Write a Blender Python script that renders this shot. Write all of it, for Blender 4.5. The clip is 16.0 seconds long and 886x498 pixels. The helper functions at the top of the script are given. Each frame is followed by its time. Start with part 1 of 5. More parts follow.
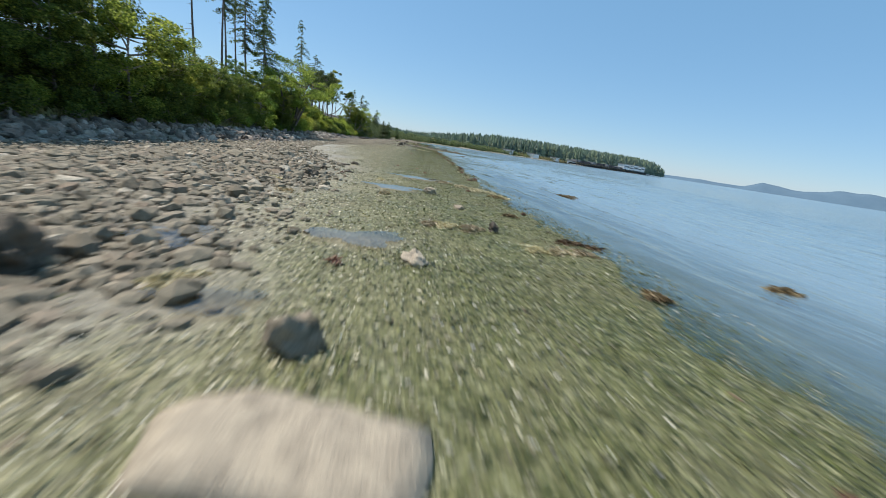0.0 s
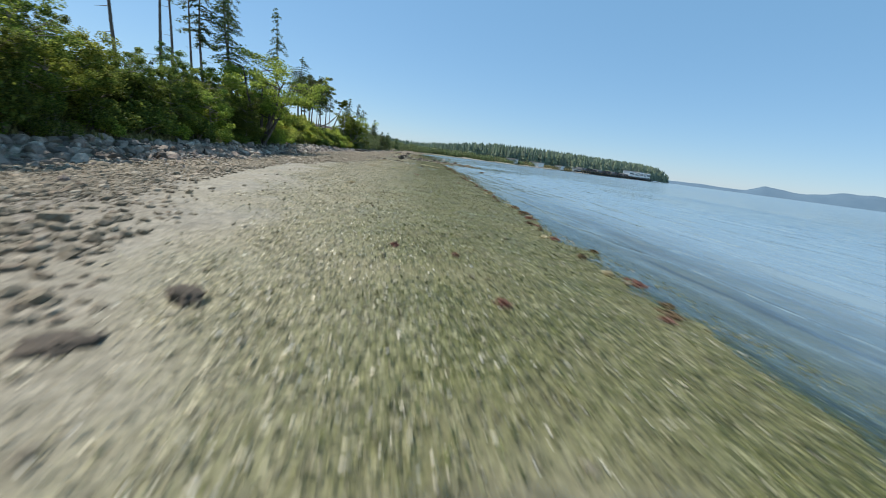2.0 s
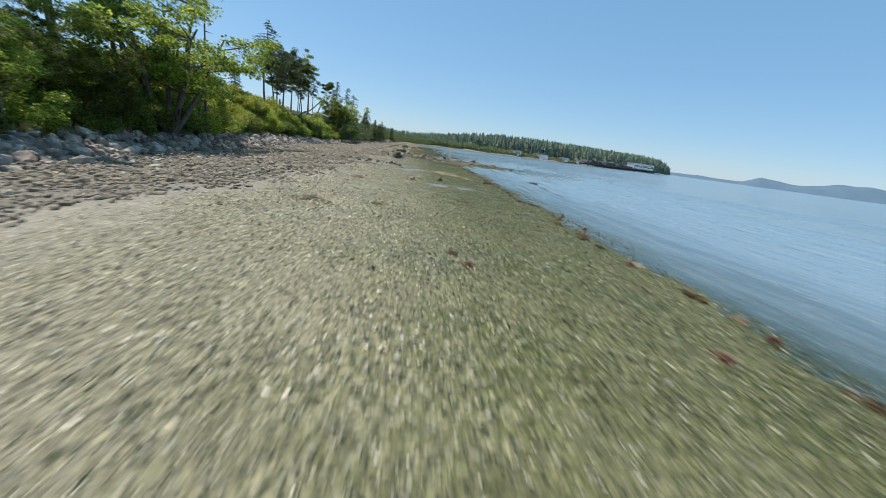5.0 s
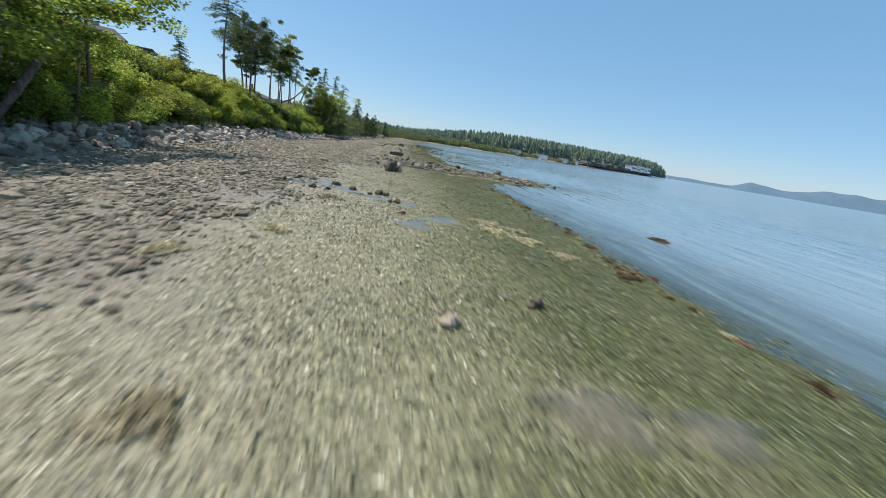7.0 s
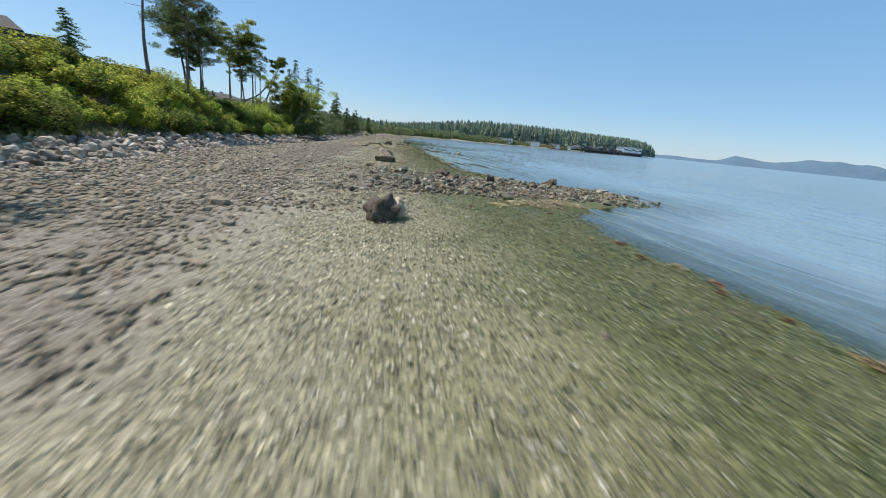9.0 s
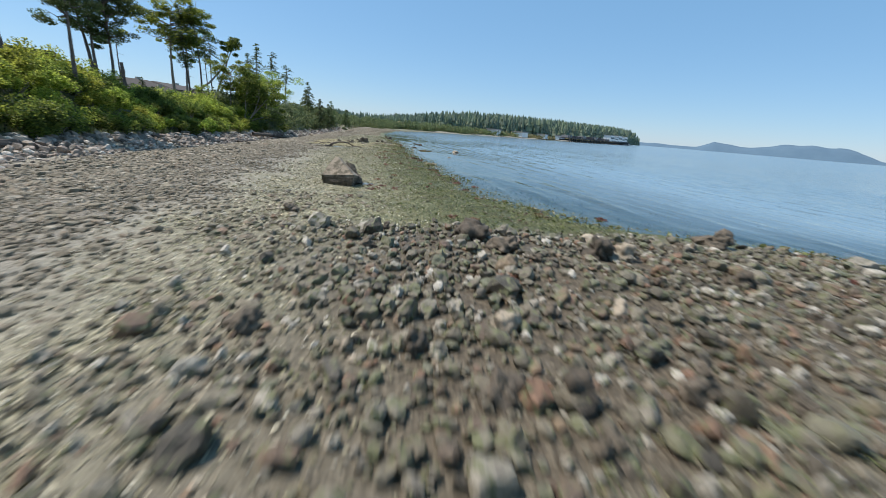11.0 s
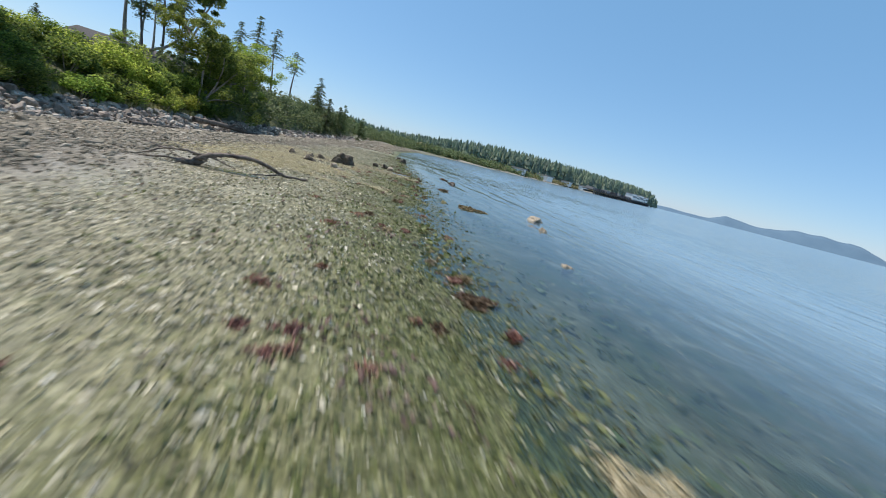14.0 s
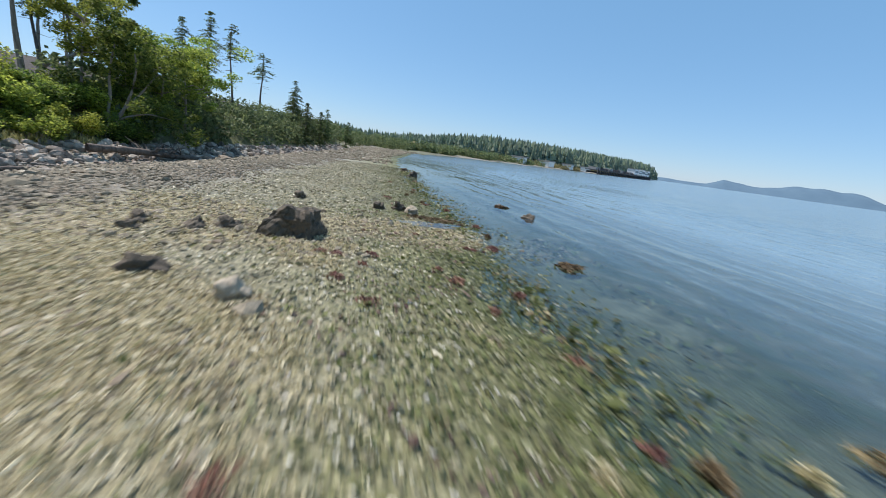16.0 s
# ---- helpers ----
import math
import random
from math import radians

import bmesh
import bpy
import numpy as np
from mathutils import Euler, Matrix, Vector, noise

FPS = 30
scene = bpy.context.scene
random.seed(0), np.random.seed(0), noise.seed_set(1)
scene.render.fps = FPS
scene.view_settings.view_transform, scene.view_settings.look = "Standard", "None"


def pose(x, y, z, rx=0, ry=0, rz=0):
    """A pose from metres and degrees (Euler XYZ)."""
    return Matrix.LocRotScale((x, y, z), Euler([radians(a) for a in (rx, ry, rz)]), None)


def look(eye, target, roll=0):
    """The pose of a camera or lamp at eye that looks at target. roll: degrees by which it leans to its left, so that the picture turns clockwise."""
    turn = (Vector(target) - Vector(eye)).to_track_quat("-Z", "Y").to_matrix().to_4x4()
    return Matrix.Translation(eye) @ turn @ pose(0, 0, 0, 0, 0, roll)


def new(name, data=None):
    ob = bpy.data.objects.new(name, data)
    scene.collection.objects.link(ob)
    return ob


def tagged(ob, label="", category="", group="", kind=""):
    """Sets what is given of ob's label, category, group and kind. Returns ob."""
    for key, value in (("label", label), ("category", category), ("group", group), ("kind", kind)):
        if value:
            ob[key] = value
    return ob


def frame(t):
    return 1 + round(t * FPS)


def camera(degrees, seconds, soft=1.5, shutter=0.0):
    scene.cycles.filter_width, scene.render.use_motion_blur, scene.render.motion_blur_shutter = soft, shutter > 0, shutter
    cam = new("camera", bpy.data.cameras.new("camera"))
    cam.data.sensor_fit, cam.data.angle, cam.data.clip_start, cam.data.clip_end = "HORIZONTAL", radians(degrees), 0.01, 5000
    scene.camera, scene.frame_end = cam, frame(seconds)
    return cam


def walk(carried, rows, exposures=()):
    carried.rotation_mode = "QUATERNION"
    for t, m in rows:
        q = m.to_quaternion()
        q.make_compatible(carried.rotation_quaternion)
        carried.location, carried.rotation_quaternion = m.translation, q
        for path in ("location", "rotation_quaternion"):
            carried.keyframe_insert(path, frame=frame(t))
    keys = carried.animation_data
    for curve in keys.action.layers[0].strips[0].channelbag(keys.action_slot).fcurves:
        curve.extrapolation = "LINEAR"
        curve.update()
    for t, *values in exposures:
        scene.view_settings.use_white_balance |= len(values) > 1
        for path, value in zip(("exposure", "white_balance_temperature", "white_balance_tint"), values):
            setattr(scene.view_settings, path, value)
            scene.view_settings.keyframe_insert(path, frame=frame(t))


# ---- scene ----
cam = camera(98.29, 16.0, soft=0.5, shutter=0.48)
PATH = [
    (0.0, pose(0.000, 0.001, 1.260, 74.542, -8.451, -3.417)),
    (0.5, pose(-0.080, 2.885, 1.135, 74.624, -8.509, -3.165)),
    (1.0, pose(-0.115, 5.751, 1.072, 75.511, -8.795, -2.999)),
    (1.5, pose(-0.324, 8.619, 1.162, 76.214, -8.998, -2.990)),
    (2.0, pose(-0.569, 11.490, 1.356, 75.933, -7.364, -3.445)),
    (2.5, pose(-0.803, 14.181, 1.535, 75.610, -6.581, -3.776)),
    (3.0, pose(-0.874, 16.761, 1.631, 75.409, -6.876, -3.616)),
    (3.5, pose(-1.121, 19.469, 1.597, 75.073, -6.922, -3.523)),
    (4.0, pose(-1.245, 22.035, 1.501, 74.846, -6.969, -3.492)),
    (4.2, pose(-1.275, 23.102, 1.489, 74.632, -6.671, -3.520)),
    (6.3, pose(-1.573, 34.749, 1.610, 74.864, -9.098, -5.130)),
    (6.5, pose(-1.650, 35.913, 1.655, 74.641, -8.857, -5.096)),
    (7.0, pose(-1.937, 38.929, 1.759, 74.253, -9.070, -4.926)),
    (7.5, pose(-2.223, 41.786, 1.843, 74.025, -9.087, -4.796)),
    (8.0, pose(-2.430, 44.477, 1.814, 73.795, -7.639, -5.139)),
    (8.2, pose(-2.427, 45.360, 1.791, 73.584, -6.712, -5.569)),
    (10.3, pose(-2.251, 56.861, 1.661, 73.335, -4.561, -8.725)),
    (10.5, pose(-2.116, 57.639, 1.692, 72.809, -4.073, -9.039)),
    (11.0, pose(-1.853, 59.941, 1.763, 72.566, -4.541, -9.513)),
    (11.5, pose(-1.519, 62.528, 1.732, 72.248, -5.867, -9.516)),
    (12.0, pose(-1.129, 65.491, 1.680, 71.973, -7.129, -9.318)),
    (12.5, pose(-0.839, 68.688, 1.623, 72.899, -7.983, -9.062)),
    (13.0, pose(-0.661, 71.936, 1.646, 75.490, -13.035, -7.512)),
    (13.5, pose(-0.654, 75.149, 1.595, 76.116, -14.805, -6.708)),
    (14.0, pose(-0.824, 78.189, 1.530, 75.921, -13.990, -6.707)),
    (14.5, pose(-1.148, 81.141, 1.540, 76.037, -9.327, -8.069)),
    (15.0, pose(-1.350, 83.919, 1.559, 76.005, -7.525, -8.515)),
    (15.5, pose(-1.466, 86.500, 1.610, 75.762, -7.672, -8.468)),
    (16.0, pose(-1.605, 89.211, 1.558, 75.589, -7.586, -8.147)),
]
walk(cam, PATH, exposures=((0.0, 0.23, 6210, 15), (10.0, 0.23, 6130, 16), (16.0, 0.25, 6040, 18)))

# ---- world and sun ----
SUN_FROM = Vector((-0.54, 0.22, 1.0)).normalized()
world = bpy.data.worlds.new("sky")
scene.world = world
world.use_nodes = True
_nt = world.node_tree
_sky = _nt.nodes.new("ShaderNodeTexSky")
_sky.sky_type = "NISHITA"
_sky.sun_disc = False
_sky.sun_elevation = math.asin(SUN_FROM.z)
_sky.sun_rotation = math.atan2(SUN_FROM.x, SUN_FROM.y)
_sky.altitude = 0
_sky.air_density, _sky.dust_density, _sky.ozone_density = 1.0, 0.1, 1.5
_mix = _nt.nodes.new("ShaderNodeMix")  # thin summer haze evens the sky out
_mix.data_type = "RGBA"
_mix.inputs[0].default_value = 0.48
_mix.inputs[7].default_value = (2.1, 5.0, 7.4, 1)
_nt.links.new(_sky.outputs[0], _mix.inputs[6])
_nt.links.new(_mix.outputs[2], _nt.nodes["Background"].inputs[0])
_nt.nodes["Background"].inputs[1].default_value = 0.0955
sun = new("sun", bpy.data.lights.new("sun", "SUN"))
sun.data.energy, sun.data.angle, sun.data.color = 5.0, radians(0.55), (1.0, 0.93, 0.8)
sun.matrix_world = look(SUN_FROM * 100, (0, 0, 0))
scene.view_settings.exposure = 0.0

# ---- materials ----
def material(name, rough=0.8):
    m = bpy.data.materials.new(name)
    m.use_nodes = True
    nt = m.node_tree
    b = nt.nodes["Principled BSDF"]
    b.inputs["Roughness"].default_value = rough
    return m, nt, b


def node(nt, kind, **vals):
    n = nt.nodes.new(kind)
    for k, v in vals.items():
        n.inputs[k.replace("_", " ")].default_value = v
    return n


def noise_tex(nt, scale, detail=4.0, rough=0.6, coord=None, distort=0.0):
    n = node(nt, "ShaderNodeTexNoise", Scale=scale, Detail=detail, Roughness=rough, Distortion=distort)
    if coord is not None:
        nt.links.new(coord, n.inputs["Vector"])
    return n.outputs["Fac"]


def ramp(nt, fac, stops):
    n = nt.nodes.new("ShaderNodeValToRGB")
    e = n.color_ramp.elements
    while len(e) < len(stops):
        e.new(0.5)
    for el, (p, c) in zip(e, stops):
        el.position = p
        el.color = (*c, 1)
    nt.links.new(fac, n.inputs["Fac"])
    return n.outputs["Color"]


def mixc(nt, fac, a, b, kind="MIX"):
    n = nt.nodes.new("ShaderNodeMix")
    n.data_type = "RGBA"
    n.blend_type = kind
    for s, v in ((n.inputs[0], fac), (n.inputs[6], a), (n.inputs[7], b)):
        if isinstance(v, (int, float)):
            s.default_value = v
        elif isinstance(v, tuple):
            s.default_value = (*v, 1)
        else:
            nt.links.new(v, s)
    return n.outputs[2]


def calc(nt, op, a, b=0.0, c=0.0, clamp=False):
    n = nt.nodes.new("ShaderNodeMath")
    n.operation = op
    n.use_clamp = clamp
    for s, v in zip(n.inputs, (a, b, c)):
        if isinstance(v, (int, float)):
            s.default_value = v
        else:
            nt.links.new(v, s)
    return n.outputs[0]


def bump(nt, b, height, strength=0.5, dist=0.02):
    n = nt.nodes.new("ShaderNodeBump")
    n.inputs["Strength"].default_value = strength
    n.inputs["Distance"].default_value = dist
    nt.links.new(height, n.inputs["Height"])
    nt.links.new(n.outputs["Normal"], b.inputs["Normal"])


def place(nt):
    return nt.nodes.new("ShaderNodeNewGeometry").outputs["Position"]


def stone_material(name, stops, scale=6.0, rough=0.85, growth=None):
    """Rock: colour by island or object, mottled at two scales, with fine relief."""
    m, nt, b = material(name, rough)
    geo = nt.nodes.new("ShaderNodeNewGeometry")
    info = nt.nodes.new("ShaderNodeObjectInfo")
    pick = calc(nt, "FRACT", calc(nt, "ADD", geo.outputs["Random Per Island"], info.outputs["Random"]))
    base = ramp(nt, pick, stops)
    pos = geo.outputs["Position"]
    big = noise_tex(nt, scale, 5, 0.65, pos)
    fine = noise_tex(nt, scale * 9, 3, 0.7, pos)
    c = mixc(nt, 0.75, base, ramp(nt, big, [(0.3, (0.45, 0.43, 0.4)), (0.5, (0.9, 0.88, 0.85)), (0.72, (1.25, 1.22, 1.15))]), "MULTIPLY")
    c = mixc(nt, 0.5, c, ramp(nt, fine, [(0.3, (0.5, 0.5, 0.5)), (0.7, (1.3, 1.3, 1.3))]), "MULTIPLY")
    if growth:
        spot = ramp(nt, noise_tex(nt, scale * 0.7, 4, 0.6, pos), [(0.52, (0, 0, 0)), (0.62, (1, 1, 1))])
        c = mixc(nt, spot, c, growth)
    nt.links.new(c, b.inputs["Base Color"])
    bump(nt, b, calc(nt, "ADD", big, calc(nt, "MULTIPLY", fine, 0.35)), 0.6, 0.03)
    return m


def leaf_material(name, stops, glow=0.35, patch=None):
    m, nt, b = material(name, 0.55)
    geo = nt.nodes.new("ShaderNodeNewGeometry")
    info = nt.nodes.new("ShaderNodeObjectInfo")
    c = ramp(nt, geo.outputs["Random Per Island"], stops)
    hsv = node(nt, "ShaderNodeHueSaturation")
    if patch:
        pos = geo.outputs["Position"]
        c = mixc(nt, 1.0, c, ramp(nt, noise_tex(nt, 7.0, 3, 0.65, pos), [(0.36, (0.42, 0.42, 0.4)), (0.5, (0.95, 0.95, 0.95)), (0.66, (1.55, 1.5, 1.45))]), "MULTIPLY")
        c = mixc(nt, ramp(nt, noise_tex(nt, 1.3, 4, 0.65, pos), [(0.5, (0, 0, 0)), (0.68, (0.7, 0.7, 0.7))]), c, patch)
    nt.links.new(c, hsv.inputs["Color"])
    nt.links.new(calc(nt, "MULTIPLY_ADD", info.outputs["Random"], 0.5, 0.75), hsv.inputs["Value"])
    nt.links.new(calc(nt, "MULTIPLY_ADD", info.outputs["Random"], 0.03, 0.485), hsv.inputs["Hue"])
    nt.links.new(hsv.outputs["Color"], b.inputs["Base Color"])
    b.inputs["Specular IOR Level"].default_value = 0.25
    tr = nt.nodes.new("ShaderNodeBsdfTranslucent")
    nt.links.new(hsv.outputs["Color"], tr.inputs["Color"])
    mx = nt.nodes.new("ShaderNodeMixShader")
    mx.inputs[0].default_value = glow
    nt.links.new(b.outputs[0], mx.inputs[1])
    nt.links.new(tr.outputs[0], mx.inputs[2])
    nt.links.new(mx.outputs[0], nt.nodes["Material Output"].inputs["Surface"])
    return m


def plain_material(name, c1, c2, scale=3.0, rough=0.7, relief=0.3, metal=0.0):
    m, nt, b = material(name, rough)
    pos = place(nt)
    f = noise_tex(nt, scale, 6, 0.65, pos)
    nt.links.new(ramp(nt, f, [(0.3, c1), (0.7, c2)]), b.inputs["Base Color"])
    b.inputs["Metallic"].default_value = metal
    bump(nt, b, noise_tex(nt, scale * 8, 4, 0.6, pos), relief, 0.02)
    return m


def bark_material(name, c1, c2):
    m, nt, b = material(name, 0.9)
    tc = nt.nodes.new("ShaderNodeTexCoord").outputs["Object"]
    mp = node(nt, "ShaderNodeMapping")
    mp.inputs["Scale"].default_value = (9, 9, 1.6)
    nt.links.new(tc, mp.inputs["Vector"])
    f = noise_tex(nt, 1.0, 6, 0.7, mp.outputs["Vector"])
    nt.links.new(ramp(nt, f, [(0.35, c1), (0.65, c2)]), b.inputs["Base Color"])
    bump(nt, b, f, 0.8, 0.04)
    return m


COBBLE = stone_material("cobble", [(0.0, (0.135, 0.114, 0.076)), (0.25, (0.262, 0.228, 0.16)), (0.5, (0.197, 0.173, 0.122)), (0.7, (0.33, 0.288, 0.208)), (0.9, (0.225, 0.175, 0.119)), (1.0, (0.52, 0.465, 0.36))], 16.0)
WET_COBBLE = stone_material("mossy_cobble", [(0.0, (0.05, 0.042, 0.028)), (0.22, (0.15, 0.128, 0.085)), (0.4, (0.22, 0.195, 0.14)), (0.52, (0.13, 0.14, 0.08)), (0.64, (0.24, 0.14, 0.085)), (0.74, (0.1, 0.085, 0.06)), (0.9, (0.33, 0.3, 0.235)), (1.0, (0.48, 0.45, 0.38))], 16.0, 0.6, (0.13, 0.135, 0.06))
RIPRAP = stone_material("riprap_rock", [(0.0, (0.1, 0.085, 0.07)), (0.25, (0.22, 0.19, 0.16)), (0.5, (0.36, 0.315, 0.26)), (0.7, (0.3, 0.235, 0.19)), (0.85, (0.44, 0.4, 0.34)), (1.0, (0.58, 0.54, 0.47))], 5.0)
BOULDER = stone_material("weedy_boulder", [(0.0, (0.08, 0.064, 0.045)), (1.0, (0.16, 0.13, 0.092))], 13.0, 0.8, (0.045, 0.038, 0.024))
PALE_STONE = stone_material("pale_slab_stone", [(0.0, (0.3, 0.255, 0.185)), (1.0, (0.42, 0.36, 0.27))], 9.0, 0.8)
BLOCK = stone_material("block_stone", [(0.0, (0.2, 0.168, 0.12)), (1.0, (0.27, 0.228, 0.168))], 6.0, 0.85, (0.085, 0.072, 0.043))
FIR = leaf_material("fir_needles", [(0.0, (0.06, 0.092, 0.03)), (0.5, (0.105, 0.15, 0.052)), (1.0, (0.19, 0.235, 0.085))], 0.45)
LEAVES = leaf_material("alder_leaves", [(0.0, (0.1, 0.15, 0.025)), (0.5, (0.24, 0.31, 0.05)), (1.0, (0.48, 0.54, 0.1))], 0.62)
BRUSH = leaf_material("bramble_leaves", [(0.0, (0.13, 0.17, 0.03)), (0.5, (0.34, 0.385, 0.055)), (1.0, (0.6, 0.62, 0.12))], 0.62)
# darker copy of the alder leaves, with the wood's shade put into the colour
DARKLEAF = leaf_material("shade_tinted_leaves", [(0.0, (0.052, 0.086, 0.02)), (0.5, (0.13, 0.182, 0.036)), (1.0, (0.3, 0.35, 0.068))], 0.56)
# paler and bluer than the firs: distance haze is put into these colours
FARWOOD = leaf_material("haze_paled_needles", [(0.0, (0.17, 0.225, 0.175)), (0.4, (0.225, 0.285, 0.21)), (0.75, (0.27, 0.335, 0.225)), (1.0, (0.33, 0.385, 0.24))], 0.5)
FARBRUSH = leaf_material("far_brush_leaves", [(0.0, (0.07, 0.095, 0.042)), (0.5, (0.125, 0.155, 0.065)), (1.0, (0.21, 0.24, 0.1))], 0.45)
DRYGRASS = leaf_material("dry_bank_grass", [(0.0, (0.16, 0.16, 0.06)), (0.5, (0.25, 0.24, 0.1)), (1.0, (0.36, 0.33, 0.16))], 0.35)
ALGAE = leaf_material("green_algae_blades", [(0.0, (0.1, 0.108, 0.04)), (0.4, (0.172, 0.178, 0.073)), (0.68, (0.258, 0.254, 0.137)), (0.86, (0.4, 0.385, 0.285)), (1.0, (0.68, 0.66, 0.58))], 0.3, (0.25, 0.228, 0.16))
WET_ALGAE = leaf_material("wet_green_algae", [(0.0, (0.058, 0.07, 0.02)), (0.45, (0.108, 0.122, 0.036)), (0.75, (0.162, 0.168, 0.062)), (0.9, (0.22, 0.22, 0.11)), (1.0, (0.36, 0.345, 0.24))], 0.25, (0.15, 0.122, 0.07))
KELP = leaf_material("brown_kelp", [(0.0, (0.075, 0.05, 0.026)), (0.5, (0.16, 0.113, 0.058)), (1.0, (0.34, 0.27, 0.155))], 0.3)
REDWEED = leaf_material("red_seaweed", [(0.0, (0.15, 0.07, 0.05)), (0.6, (0.26, 0.13, 0.095)), (1.0, (0.38, 0.25, 0.185))], 0.3)
LETTUCE = leaf_material("sea_lettuce", [(0.0, (0.08, 0.098, 0.028)), (0.45, (0.16, 0.182, 0.058)), (0.8, (0.225, 0.245, 0.1)), (1.0, (0.33, 0.335, 0.19))], 0.35)
LAVER = leaf_material("purple_laver", [(0.0, (0.1, 0.06, 0.048)), (0.5, (0.2, 0.13, 0.1)), (1.0, (0.34, 0.265, 0.21))], 0.3)
STRAW = leaf_material("straw_weed", [(0.0, (0.27, 0.225, 0.12)), (0.6, (0.45, 0.39, 0.24)), (1.0, (0.68, 0.61, 0.44))], 0.35)
BARK = bark_material("fir_bark", (0.06, 0.047, 0.038), (0.19, 0.155, 0.13))
PALEBARK = bark_material("alder_bark", (0.16, 0.13, 0.1), (0.36, 0.32, 0.27))
DRIFT = bark_material("driftwood_bark", (0.06, 0.045, 0.035), (0.2, 0.16, 0.125))
SIDING = plain_material("grey_siding", (0.2, 0.2, 0.19), (0.27, 0.26, 0.245), 2.0)
TANWALL = plain_material("tan_siding", (0.36, 0.32, 0.26), (0.44, 0.4, 0.33), 2.0)
SHINGLE = plain_material("roof_shingle", (0.05, 0.043, 0.037), (0.095, 0.083, 0.072), 5.0, 0.95)
WHITEPAINT = plain_material("white_paint", (0.62, 0.62, 0.6), (0.78, 0.78, 0.76), 1.0, 0.5, 0.05)
PIERWOOD = plain_material("pier_timber", (0.03, 0.03, 0.035), (0.075, 0.07, 0.07), 0.6, 0.9)
# the haze over the hills is painted as this blue base colour
HILL = plain_material("haze_coloured_hill", (0.075, 0.13, 0.18), (0.095, 0.155, 0.205), 0.008, 1.0, 0.0)


def glass_material():
    m, nt, b = material("window_glass", 0.05)
    b.inputs["Base Color"].default_value = (0.03, 0.035, 0.04, 1)
    b.inputs["Specular IOR Level"].default_value = 0.8
    return m


GLASS = glass_material()


def water_material(name, tint, wave, rough=0.09, cloudy=0.0, ior=1.48, scale=1.0):
    """Clear shallow water: what lies below shows through, and the sky is mirrored as the surface turns edge-on. Deeper water is cloudier."""
    m = bpy.data.materials.new(name)
    m.use_nodes = True
    nt = m.node_tree
    nt.nodes.remove(nt.nodes["Principled BSDF"])
    pos = place(nt)
    mp = node(nt, "ShaderNodeMapping")
    mp.inputs["Rotation"].default_value = (0, 0, radians(9))
    mp.inputs["Scale"].default_value = (1.0, 0.3, 1.0)
    nt.links.new(pos, mp.inputs["Vector"])
    w1 = noise_tex(nt, 1.3 * scale, 2, 0.5, mp.outputs["Vector"], 0.5)
    w2 = noise_tex(nt, 5.5 * scale, 3, 0.6, mp.outputs["Vector"], 0.3)
    chop = nt.nodes.new("ShaderNodeAttribute")
    chop.attribute_name = "chop"
    h = calc(nt, "MULTIPLY", calc(nt, "ADD", w1, calc(nt, "MULTIPLY", w2, 0.3)), chop.outputs["Fac"])
    bp = node(nt, "ShaderNodeBump", Strength=1.0, Distance=wave)
    nt.links.new(h, bp.inputs["Height"])
    fr = node(nt, "ShaderNodeFresnel", IOR=ior)
    nt.links.new(bp.outputs["Normal"], fr.inputs["Normal"])
    gl = node(nt, "ShaderNodeBsdfGlossy", Roughness=rough)
    nt.links.new(bp.outputs["Normal"], gl.inputs["Normal"])
    ruffle = nt.nodes.new("ShaderNodeAttribute")
    ruffle.attribute_name = "ruffle"
    nt.links.new(calc(nt, "MULTIPLY_ADD", ruffle.outputs["Fac"], 0.12, rough), gl.inputs["Roughness"])
    tp = nt.nodes.new("ShaderNodeBsdfTransparent")
    tp.inputs["Color"].default_value = (*tint, 1)
    silt = nt.nodes.new("ShaderNodeBsdfDiffuse")
    silt.inputs["Color"].default_value = (0.36, 0.5, 0.58, 1)
    body = nt.nodes.new("ShaderNodeMixShader")
    depth = nt.nodes.new("ShaderNodeAttribute")
    depth.attribute_name = "depth"
    nt.links.new(calc(nt, "MULTIPLY", depth.outputs["Fac"], cloudy), body.inputs[0])
    nt.links.new(tp.outputs[0], body.inputs[1])
    nt.links.new(silt.outputs[0], body.inputs[2])
    mx = nt.nodes.new("ShaderNodeMixShader")
    nt.links.new(fr.outputs[0], mx.inputs[0])
    nt.links.new(body.outputs[0], mx.inputs[1])
    nt.links.new(gl.outputs[0], mx.inputs[2])
    nt.links.new(mx.outputs[0], nt.nodes["Material Output"].inputs["Surface"])
    return m


WATER = water_material("sea_water", (0.68, 0.8, 0.82), 0.045, 0.04, 0.5, 1.65)
POOL = water_material("pool_water", (0.8, 0.8, 0.78), 0.006, ior=1.45)

# ---- mesh helpers ----
rng = np.random.default_rng(7)


